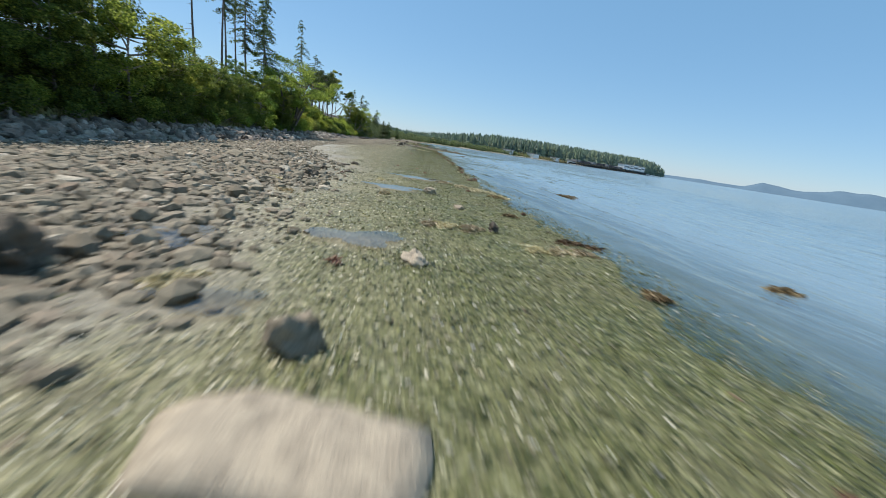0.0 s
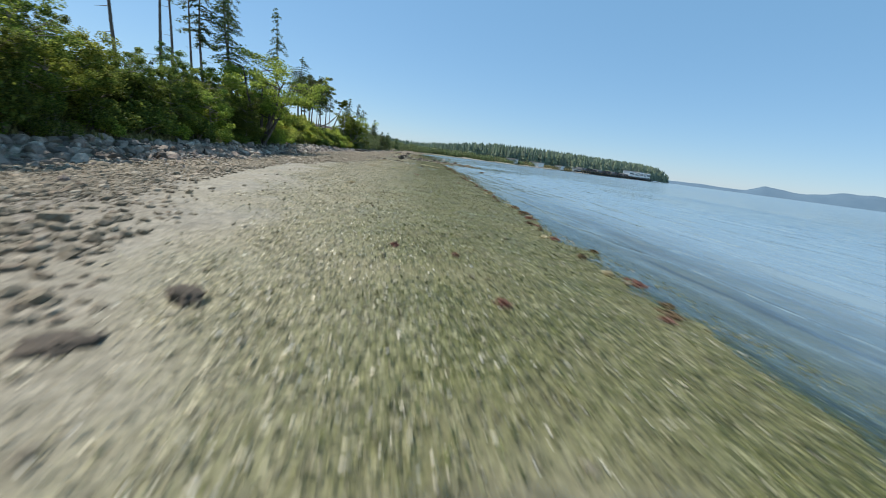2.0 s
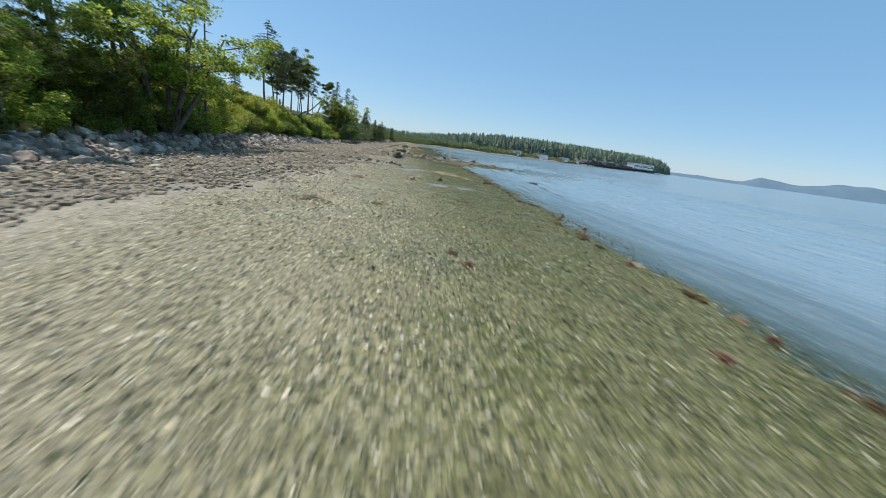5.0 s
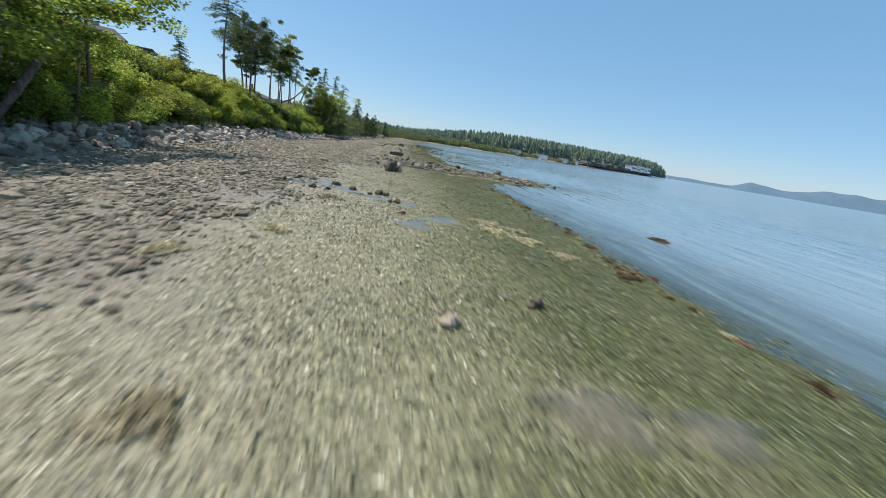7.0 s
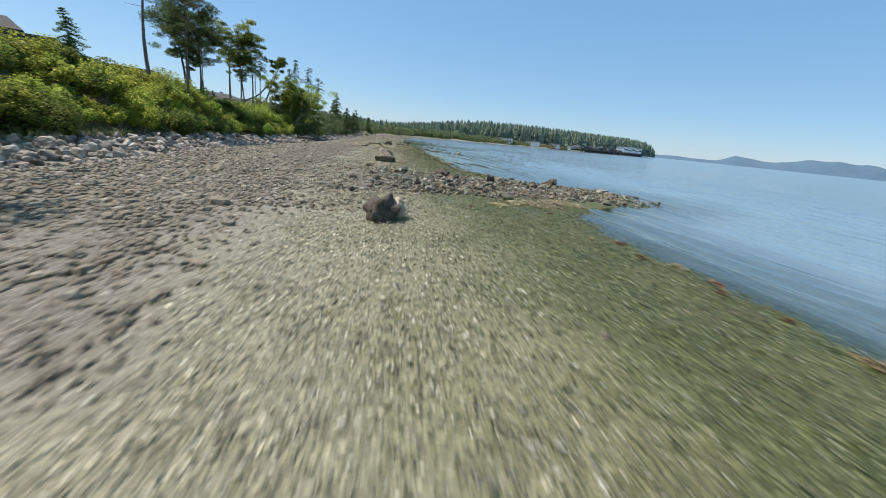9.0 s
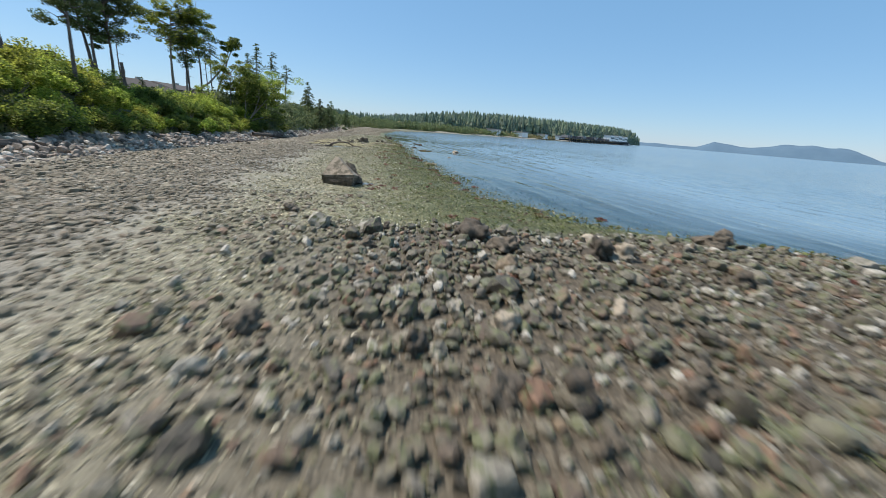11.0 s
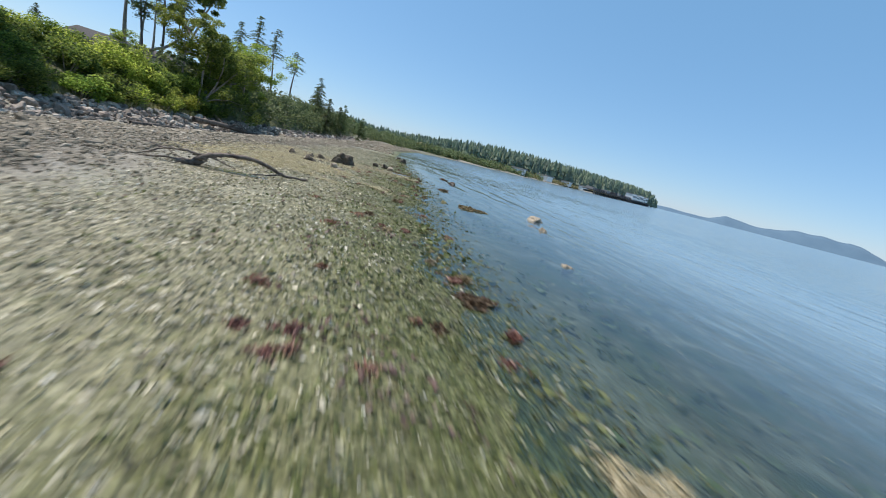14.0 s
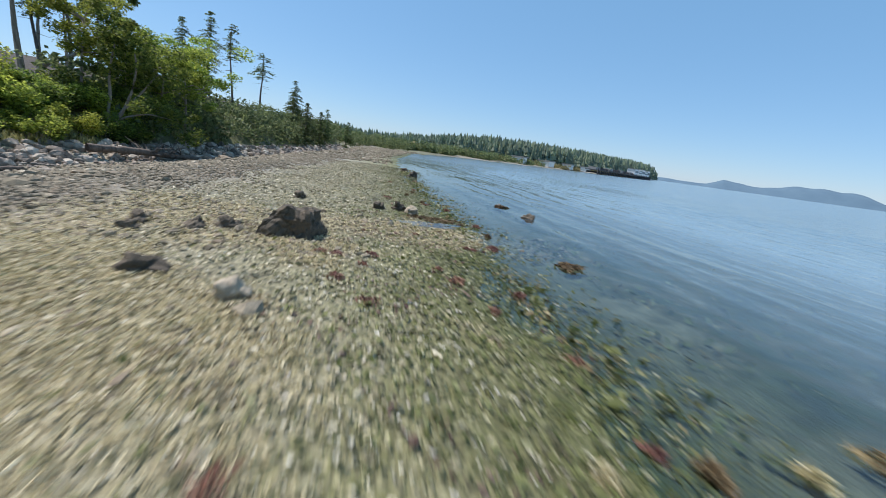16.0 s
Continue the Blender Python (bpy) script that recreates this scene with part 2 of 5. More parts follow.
def mesh_from(name, verts, faces, mats, smooth=True, slots=None):
    """A mesh from numpy arrays. faces: one array of equal-sided faces, or a list of them."""
    me = bpy.data.meshes.new(name)
    faces = [np.asarray(f) for f in (faces if isinstance(faces, list) else [faces])]
    verts = np.asarray(verts, dtype=np.float32)
    me.vertices.add(len(verts))
    me.vertices.foreach_set("co", verts.ravel())
    loops = np.concatenate([f.ravel() for f in faces]).astype(np.int32)
    counts = np.concatenate([np.full(len(f), f.shape[1]) for f in faces])
    me.loops.add(len(loops))
    me.loops.foreach_set("vertex_index", loops)
    me.polygons.add(len(counts))
    me.polygons.foreach_set("loop_start", (np.cumsum(counts) - counts).astype(np.int32))
    me.polygons.foreach_set("use_smooth", np.full(len(counts), smooth))
    for m in (mats if isinstance(mats, (list, tuple)) else [mats]):
        me.materials.append(m)
    if slots is not None:
        me.polygons.foreach_set("material_index", np.asarray(slots, dtype=np.int32))
    me.update()
    return me


def part(name, me, parent, label=""):
    ob = new(name, me)
    ob.parent = parent
    if label:
        ob["label"] = label
    return ob


def unit(v):
    return v / np.maximum(np.linalg.norm(v, axis=-1, keepdims=True), 1e-9)


def leaf_quads(c, size, flat=0.0, aspect=1.6, droop=None):
    """Pointed leaves at the centres c: vertices and faces. flat pulls them towards lying level."""
    n = len(c)
    u = rng.normal(size=(n, 3))
    if droop is not None:
        u = u * 0.5 + droop
    u[:, 2] *= 1 - flat
    u = unit(u)
    v = rng.normal(size=(n, 3))
    v[:, 2] *= 1 - flat
    v = unit(v - (v * u).sum(1, keepdims=True) * u)
    s = (np.asarray(size) * rng.uniform(0.6, 1.3, n))[:, None]
    w = s / aspect
    bend = np.cross(u, v) * s * 0.25
    verts = np.stack([c - u * s, c + v * w + bend, c + u * s, c - v * w + bend], 1).reshape(-1, 3)
    return verts, np.arange(4 * n).reshape(n, 4)


def tube(path, radii, sides=7):
    """A round limb along a path: vertices and faces."""
    path = np.asarray(path, float)
    n = len(path)
    d = unit(np.gradient(path, axis=0))
    ref = np.where(np.abs(d[:, 2:]) > 0.9, np.array([[1.0, 0, 0]]), np.array([[0, 0, 1.0]]))
    a = unit(np.cross(d, ref))
    b = np.cross(d, a)
    ang = np.arange(sides) * 2 * np.pi / sides
    r = np.asarray(radii)[:, None, None]
    v = path[:, None] + r * (np.cos(ang)[None, :, None] * a[:, None] + np.sin(ang)[None, :, None] * b[:, None])
    i, j = np.meshgrid(np.arange(n - 1), np.arange(sides), indexing="ij")
    k = (j + 1) % sides
    f = np.stack([i * sides + j, i * sides + k, (i + 1) * sides + k, (i + 1) * sides + j], -1).reshape(-1, 4)
    return v.reshape(-1, 3), f


def joined(pieces):
    vs, fs, n = [], [], 0
    for v, f in pieces:
        vs.append(v)
        fs.append(f + n)
        n += len(v)
    return np.concatenate(vs), np.concatenate(fs)


def ico(level):
    bm = bmesh.new()
    bmesh.ops.create_icosphere(bm, subdivisions=level, radius=1)
    v = np.array([p.co[:] for p in bm.verts])
    f = np.array([[p.index for p in q.verts] for q in bm.faces])
    bm.free()
    return v, f


def rock_shapes(level, count, rough, seed, angular=0.0):
    """Uneven stones: a ball pushed in by cutting planes and by noise."""
    r = np.random.default_rng(seed)
    v0, f = ico(level)
    out = []
    for _ in range(count):
        v = v0.copy()
        for _ in range(int(5 + 6 * angular)):
            n = unit(r.normal(size=3))
            d = r.uniform(0.5, 0.85)
            over = np.maximum(v @ n - d, 0)
            v = v - over[:, None] * n * (0.55 + 0.45 * angular)
        off = r.uniform(0, 50, 3)
        bumps = np.array([noise.noise(Vector(p * 1.7 + off)) for p in v])
        v = v * (1 + rough * bumps)[:, None]
        out.append(v)
    return out, f


def turns(n, tilt=0.5):
    """Random rotation matrices: any heading, some tilt."""
    a = rng.uniform(0, 2 * np.pi, n)
    b = rng.normal(0, tilt, n)
    z, o = np.zeros(n), np.ones(n)
    ra = np.stack([np.cos(a), -np.sin(a), z, np.sin(a), np.cos(a), z, z, z, o], 1).reshape(-1, 3, 3)
    rb = np.stack([o, z, z, z, np.cos(b), -np.sin(b), z, np.sin(b), np.cos(b)], 1).reshape(-1, 3, 3)
    return ra @ rb


def strew(shapes, f, pos, size, squash=0.6, tilt=0.3):
    """Many stones in one mesh."""
    n = len(pos)
    pick = rng.integers(0, len(shapes), n)
    base = np.stack(shapes)[pick]
    sc = np.asarray(size)[:, None] * np.stack([rng.uniform(0.8, 1.35, n), rng.uniform(0.65, 1.0, n), rng.uniform(0.75, 1.2, n) * squash], 1)
    v = np.einsum("nij,nkj->nki", turns(n, tilt), base * sc[:, None, :]) + pos[:, None, :]
    m = len(shapes[0])
    return v.reshape(-1, 3), (f[None] + (np.arange(n) * m)[:, None, None]).reshape(-1, f.shape[1])


# ---- the lie of the land ----
SHORE_Y = [-60, 0, 5, 12, 25, 40, 59, 60.5, 62.2, 64.7, 66.2, 67.7, 70.7, 73.7, 78.7, 84.7, 96.7, 109.7, 134.7, 174.7, 214.7]
SHORE_X = [2.0, 2.2, 2.7, 2.3, 2.4, 2.5, 2.2, 3.6, 5.8, 6.8, 5.6, 2.3, 0.8, 0.55, 0.3, -0.28, -0.18, -0.88, -0.28, 4.2, 18.2]


def shore(y):
    return np.interp(y, SHORE_Y, SHORE_X)


def far_shore(x):
    """How far along the land on the other side of the bay begins."""
    return np.interp(x, [-30, 0, 60, 150, 260, 380, 446, 456], [185, 195, 255, 350, 470, 590, 655, 5000])


def weave(x, y, s, seed=0.0):
    """A cheap smooth unevenness between about -1 and 1."""
    return (np.sin(x * s * 1.3 + seed + 1.7 * np.sin(y * s * 0.7 + seed)) + np.sin(y * s * 1.1 - seed * 2 + 1.3 * np.sin(x * s * 0.9)) + np.sin((x + y) * s * 2.3 + seed)) / 3


def toe_height(y):
    return np.interp(y, [-60, 79.7, 104.7, 144.7, 204.7], [-0.85, -0.85, -1.25, -1.45, -1.0])


def toe_x(y):
    """Where the foot of the rock wall runs."""
    return np.interp(y, [-60, 15, 40, 60, 84.7, 104.7, 124.7, 154.7, 204.7], [-14.0, -14.4, -14.0, -15.2, -16.78, -16.38, -14.58, -12.28, -9.78])


def land(x, y):
    """Height of the ground."""
    x, y = np.asarray(x, float), np.asarray(y, float)
    sx = shore(y) + 0.25 * weave(x * 0, y, 1.7, 0.4)
    d = sx - x
    tx, tz = toe_x(y), toe_height(y)
    flat = 0.05 * np.clip(d / 1.5, -1, 1)
    q = np.interp(y, [57, 69], [-4, -5.78])
    s = np.clip((q - x) / (q - tx), 0, 1)
    z = flat + (tz - 0.05) * s * s * (3 - 2 * s)
    z = np.where(d < 0, np.maximum(-0.035 + 0.05 * d, -4.0) + 0.035 * np.exp(np.minimum(d, 0) * 2), z)
    back = np.clip(tx - x, 0, None)
    top = tz + np.interp(back, [0, 2.2, 3.0, 5.0, 8.5, 14, 40, 200], [0, 0.58, 0.8, 2.2, 3.5, 3.8, 3.2, 5.0])
    top = top + np.interp(y, [88, 102], [1, 0]) * np.interp(back, [3, 5, 8.5, 14, 40], [0, 0.5, 0.9, 0.7, 0.0])
    z = np.where(back > 0, top, z)
    fs = y - far_shore(x)
    z = np.where(fs > 0, np.maximum(z, np.interp(fs, [0, 10, 60, 400], [-0.1, 0.5, 1.0, 3.0])), z)
    return z
# standing water on the flat: x, y, half width, half depth, turn
POOLS = ((-4.9, 49.9, 0.7, 0.32, 0.1), (-4.1, 50.6, 0.42, 0.3, 0.1), (-3.5, 49.6, 0.7, 0.26, -0.5), (-2.6, 49.0, 0.5, 0.2, -0.5), (-1.78, 48.6, 0.3, 0.22, 0), (-1.0, 47.2, 0.4, 0.3, 0.5), (-1.6, 46.4, 0.3, 0.4, 0.2), (-0.55, 4.35, 0.55, 0.3, 0.2), (-0.45, 9.25, 0.58, 0.4, 0), (-2.1, 71.15, 0.25, 0.16, 0), (-4.1, 86.75, 0.6, 0.22, 0.2), (-1.2, 2.35, 0.3, 0.2, 0), (-2.1, 3.6, 0.4, 0.3, 0), (0.1, 12.4, 0.75, 0.36, 0), (0.7, 12.5, 0.4, 0.25, 0),
         (-0.35, 41.1, 0.4, 0.3, 0), (0.55, 41.0, 0.3, 0.25, 0), (-0.68, 96.9, 0.7, 0.25, 0))


def zones(x, y):
    """How far green weed, loose stones and wet pebbles cover the ground at a place."""
    edge = np.interp(y, [-10, 3, 6, 8.5, 16, 24, 33, 42, 50, 57, 67.7, 84.7, 94.7, 99.7, 114.7, 134.7], [-1.9, -2.3, -2.6, -2.4, -3.4, -4.9, -5.8, -4.7, -4.7, -4.9, -5.38, -5.38, -5.98, -6.18, -4.78, -4.28])
    u, w = x + 1.78, y - 4.7
    wob = 0.55 * weave(x, y, 1.1, 2.0) + 0.35 * weave(x, y, 3.1, 5.0)
    green = np.clip((x - edge + wob) / 1.3, 0, 1) * np.clip((shore(y) + 1.6 - x) / 1.2, 0, 1)
    green = green * np.clip((260 + 8 * weave(x, y, 0.3) - y) / 90, 0.3, 1)
    b1 = np.clip((w - 55.7 - 0.2 * u + 0.6 * wob) / 0.7, 0, 1) * np.clip((62.3 - 0.12 * u + 0.6 * wob - w) / 0.8, 0, 1) * np.clip((u + 2.4 + wob) / 2.6, 0, 1)
    b2 = np.clip((w - 90.3 + wob) / 0.8, 0, 1) * np.clip((92.6 + wob - w) / 0.8, 0, 1) * np.clip((u + 4.8 + wob) / 1.6, 0, 1)
    bare = np.exp(-((x - (edge - 0.7)) / 0.9) ** 2) * np.clip((y - 16) / 5, 0, 1) * np.clip((34 - y) / 4, 0, 1)
    stones = np.clip((edge + np.interp(y, [0, 12, 16, 33, 38, 54, 62], [0.8, 0.8, -0.1, -0.1, 0.8, 0.8, 0.5]) - wob - x) / 1.3, 0, 1) * np.clip((x - toe_x(y) - 0.2) / 1.0, 0, 1)
    stones = stones * np.clip(1 - 1.2 * bare, 0, 1)
    tan = np.clip((weave(u, w, 1.0, 11.0) + 0.5 * weave(u, w, 2.7, 4.0) - 0.25 - 0.25 * u) * 2.5, 0, 1) * np.clip((w - 83.5) / 1.5, 0, 1) * np.clip((93 - w) / 2, 0, 1) * np.clip((1.6 - u) / 0.6, 0, 1) * np.clip((u + 5) / 1.5, 0, 1)
    tan = np.maximum(tan, np.clip(1.5 * (1.0 - ((x + 4.0) / 2.4) ** 2 - ((y - 91.4) / 1.9) ** 2 + 0.7 * wob), 0, 1))
    b2 = np.maximum(b2, tan)
    for px, py, rx, ry, _ in POOLS:
        green = green * np.clip(((x - px) / (1.3 * rx)) ** 2 + ((y - py) / (1.3 * ry)) ** 2, 0.15, 1)
    return green * (1 - b1) * (1 - 0.4 * b2), stones * (1 - 0.7 * b2), b1, b2


# ---- ground ----
def ground_material():
    m, nt, b = material("beach_ground", 0.75)
    pos = place(nt)

    def mask(name):
        a = nt.nodes.new("ShaderNodeAttribute")
        a.attribute_name = name
        return a.outputs["Fac"]

    big = noise_tex(nt, 0.6, 5, 0.6, pos)
    mid = noise_tex(nt, 4.0, 6, 0.7, pos)
    fine = noise_tex(nt, 26.0, 5, 0.75, pos)
    grit = node(nt, "ShaderNodeTexVoronoi", Scale=20.0)
    nt.links.new(pos, grit.inputs["Vector"])
    mud = ramp(nt, mid, [(0.25, (0.16, 0.146, 0.104)), (0.5, (0.25, 0.23, 0.172)), (0.75, (0.36, 0.333, 0.258))])
    grey = ramp(nt, grit.outputs["Color"], [(0.2, (0.25, 0.25, 0.25)), (0.8, (0.75, 0.75, 0.75))])
    mud = mixc(nt, 0.6, mud, grey, "SOFT_LIGHT")
    shingle = mixc(nt, 0.55, ramp(nt, fine, [(0.34, (0.05, 0.043, 0.031)), (0.5, (0.155, 0.137, 0.102)), (0.66, (0.38, 0.34, 0.265))]), grey, "SOFT_LIGHT")
    flake = node(nt, "ShaderNodeTexVoronoi", Scale=30.0, Randomness=1.0)
    warp = nt.nodes.new("ShaderNodeVectorMath")
    warp.operation = "MULTIPLY_ADD"
    warp.inputs[1].default_value = (0.09, 0.09, 0.0)
    nt.links.new(node(nt, "ShaderNodeTexNoise", Scale=9.0, Detail=2.0).outputs["Color"], warp.inputs[0])
    nt.links.new(pos, warp.inputs[2])
    nt.links.new(warp.outputs[0], flake.inputs["Vector"])
    tone = nt.nodes.new("ShaderNodeSeparateColor")
    nt.links.new(flake.outputs["Color"], tone.inputs[0])
    weed = ramp(nt, tone.outputs[0], [(0.0, (0.072, 0.079, 0.022)), (0.3, (0.122, 0.131, 0.038)), (0.6, (0.188, 0.194, 0.066)), (0.85, (0.29, 0.284, 0.14)), (1.0, (0.5, 0.475, 0.31))])
    weed = mixc(nt, 0.7, weed, ramp(nt, fine, [(0.33, (0.3, 0.3, 0.28)), (0.5, (0.9, 0.9, 0.88)), (0.68, (1.5, 1.45, 1.35))]), "MULTIPLY")
    weed = mixc(nt, 0.8, weed, ramp(nt, flake.outputs["Distance"], [(0.3, (1.1, 1.1, 1.1)), (0.7, (0.55, 0.54, 0.48))]), "MULTIPLY")
    weed = mixc(nt, ramp(nt, big, [(0.42, (0, 0, 0)), (0.62, (1, 1, 1))]), weed, mixc(nt, 0.5, weed, (0.26, 0.24, 0.15)))
    sea_side = mask("lush")
    stale = mixc(nt, 1.0, mixc(nt, 0.5, weed, (0.33, 0.302, 0.243)), ramp(nt, tone.outputs[1], [(0.0, (0.5, 0.48, 0.42)), (0.5, (0.95, 0.95, 0.92)), (1.0, (1.5, 1.48, 1.4))]), "MULTIPLY")
    weed = mixc(nt, sea_side, stale, weed)
    weed = mixc(nt, mask("soaked"), weed, mixc(nt, 1.0, weed, (0.5, 0.56, 0.44), "MULTIPLY"))
    brown = mixc(nt, 0.5, ramp(nt, fine, [(0.3, (0.036, 0.028, 0.018)), (0.5, (0.095, 0.076, 0.05)), (0.75, (0.21, 0.18, 0.125))]), grey, "SOFT_LIGHT")
    tan = ramp(nt, fine, [(0.3, (0.14, 0.112, 0.06)), (0.5, (0.3, 0.255, 0.15)), (0.75, (0.5, 0.445, 0.29))])
    soil = ramp(nt, mid, [(0.3, (0.05, 0.06, 0.02)), (0.7, (0.13, 0.13, 0.055))])
    blot = noise_tex(nt, 1.25, 5, 0.62, pos, 0.4)
    bed = ramp(nt, blot, [(0.36, (0.024, 0.038, 0.018)), (0.46, (0.06, 0.08, 0.032)), (0.53, (0.09, 0.085, 0.046)), (0.6, (0.15, 0.145, 0.095)), (0.7, (0.26, 0.25, 0.19))])
    bed = mixc(nt, 0.6, bed, ramp(nt, mid, [(0.3, (0.5, 0.5, 0.48)), (0.7, (1.35, 1.3, 1.2))]), "MULTIPLY")
    # blue bed colour stands in for daylight scattered in the deeper water
    deep_scatter = ramp(nt, big, [(0.3, (0.16, 0.28, 0.34)), (0.7, (0.2, 0.33, 0.39))])
    c = mixc(nt, mask("stones"), mud, shingle)
    c = mixc(nt, mask("green"), c, weed)
    c = mixc(nt, mask("band"), c, brown)
    c = mixc(nt, mask("tan"), c, tan)
    c = mixc(nt, mask("bank"), c, soil)
    c = mixc(nt, mask("bed"), c, bed)
    c = mixc(nt, mask("deep_scatter"), c, deep_scatter)
    nt.links.new(c, b.inputs["Base Color"])
    damp = ramp(nt, calc(nt, "MULTIPLY_ADD", big, 0.6, calc(nt, "MULTIPLY", mid, 0.4)), [(0.38, (0.35, 0.35, 0.35)), (0.58, (0.85, 0.85, 0.85))])
    nt.links.new(damp, b.inputs["Roughness"])
    b.inputs["Specular IOR Level"].default_value = 0.3
    bump(nt, b, calc(nt, "ADD", mid, calc(nt, "ADD", calc(nt, "MULTIPLY", fine, 0.5), calc(nt, "MULTIPLY", grit.outputs["Distance"], 0.6))), 0.7, 0.045)
    return m


def axis_lines(fine, step, far):
    lo, hi = fine
    mid = np.arange(lo, hi + step / 2, step)
    grow = step * np.cumsum(1.22 ** np.arange(60))
    up = hi + grow
    return np.concatenate([(lo - grow[grow < far])[::-1], mid, up[up < hi + far]])


def build_ground():
    xs, ys = axis_lines((-18, 11), 0.22, 4200), axis_lines((-4, 128), 0.3, 4200)
    gx, gy = np.meshgrid(xs, ys, indexing="ij")
    x, y = gx.ravel(), gy.ravel()
    z = land(x, y)
    near = np.clip((11 - np.abs(x + 3.5)) / 2, 0, 1) * np.clip((130 - y) / 5, 0, 1) * np.clip((y + 5) / 2, 0, 1)
    z = z + near * (0.018 * weave(x, y, 1.9, 1.0) + 0.012 * weave(x, y, 6.1, 3.0))
    n, k = gx.shape
    i, j = np.meshgrid(np.arange(n - 1), np.arange(k - 1), indexing="ij")
    f = np.stack([i * k + j, (i + 1) * k + j, (i + 1) * k + j + 1, i * k + j + 1], -1).reshape(-1, 4)
    me = mesh_from("ground", np.stack([x, y, z], 1), f, ground_material())
    green, stones, b1, b2 = zones(x, y)
    d = x - shore(y)
    bank = np.clip((toe_x(y) - 1.0 - x) / 2.0, 0, 1)
    sea = np.clip((far_shore(x) - y) / 10, 0, 1)
    bed = np.clip((d - 0.3) / 2.5, 0, 1) * (1 - b1) * sea
    deep_scatter = np.clip((d - np.interp(y, [58, 70], [3, 6])) / 14, 0, 1) * sea
    for name, val in (("green", green), ("stones", stones), ("band", b1), ("tan", b2), ("bank", bank), ("lush", np.clip((x + np.interp(y, [0, 11, 18, 58, 70], [2.3, 2.5, 3.1, 3.1, 3.7]) + 0.5 * weave(x, y, 0.8, 9.0)) / 2.8, 0, 1)), ("bed", bed), ("deep_scatter", deep_scatter), ("soaked", np.interp(y, [30, 38], [0.65, 1.0]) * np.clip((x + 1.7 + 0.5 * weave(x, y, 1.3, 2.0)) / np.interp(y, [57, 68], [2.2, 1.6]), 0, 1))):
        me.attributes.new(name, "FLOAT", "POINT").data.foreach_set("value", val.astype(np.float32))
    return tagged(new("ground", me), "grey-tan tidal beach with green weed and pebbles", "ground", kind="structure")


def build_water():
    xs = np.concatenate([np.arange(-3, 16, 0.085), np.arange(16, 30, 0.2), axis_lines((30, 31), 0.5, 4200)[60:]])
    xs = np.unique(xs[(xs > -3) & (xs < 4200)])
    ys = axis_lines((-4, 140), 0.42, 4200)
    gx, gy = np.meshgrid(xs, ys, indexing="ij")
    x, y = gx.ravel(), gy.ravel()
    d = x - shore(y)
    # ripples run in towards the beach in broken trains, their crests along the shore and sharper than their troughs
    def train(k, slant, seed, sharp):
        ph = (x + slant * y) * k + 2.2 * weave(x, y, 0.16 * k ** 0.5, seed) + 0.9 * weave(x, y, 0.5 * k ** 0.5, seed + 3)
        return (0.5 + 0.5 * np.sin(ph)) ** sharp * np.clip(0.6 + 0.7 * weave(x, y * 0.7, 0.3, seed + 1), 0.1, 1.3)

    crest = 0.062 * train(4.6, 0.05, 1.0, 2.0) + 0.042 * train(7.6, 0.12, 4.0, 2.2) + 0.014 * train(12.5, -0.03, 7.0, 1.5)
    chop = 1 - np.interp(y, [60, 68], [0.0, 0.85]) * np.clip((6.5 + 2 * weave(x, y, 0.35, 6.0) - d) / 5, 0, 1)
    calm = np.interp(y, [58, 66, 110], [1.0, 0.75, 0.65]) * chop
    chop = chop * (1 + 1.3 * np.clip((d - 3) / 14, 0, 1))
    z = np.clip((d + 0.2) / 1.6, 0, 1) * calm * crest * np.clip((40 - d) / 25, 0, 1) - 0.012
    n, k = gx.shape
    i, j = np.meshgrid(np.arange(n - 1), np.arange(k - 1), indexing="ij")
    f = np.stack([i * k + j, (i + 1) * k + j, (i + 1) * k + j + 1, i * k + j + 1], -1).reshape(-1, 4)
    keep = (land(x, y) < 0.03)[f].any(1)
    me = mesh_from("water", np.stack([x, y, z], 1), f[keep], WATER)
    me.attributes.new("depth", "FLOAT", "POINT").data.foreach_set("value", np.clip((d - np.interp(y, [58, 70], [0.1, 1.8])) / np.interp(y, [58, 70], [4.0, 8.0]), 0, 1).astype(np.float32))
    me.attributes.new("ruffle", "FLOAT", "POINT").data.foreach_set("value", np.clip((np.hypot(d, np.maximum(y - 110, 0)) - 5) / 35.0, 0, 1).astype(np.float32))
    me.attributes.new("chop", "FLOAT", "POINT").data.foreach_set("value", chop.astype(np.float32))
    return tagged(new("water", me), "clear rippled blue sea water by the beach", "water", kind="structure")


ground = build_ground()
water = build_water()

# ---- the rock wall at the head of the beach ----
riprap_shapes, riprap_faces = rock_shapes(2, 12, 0.22, 3, 1.5)


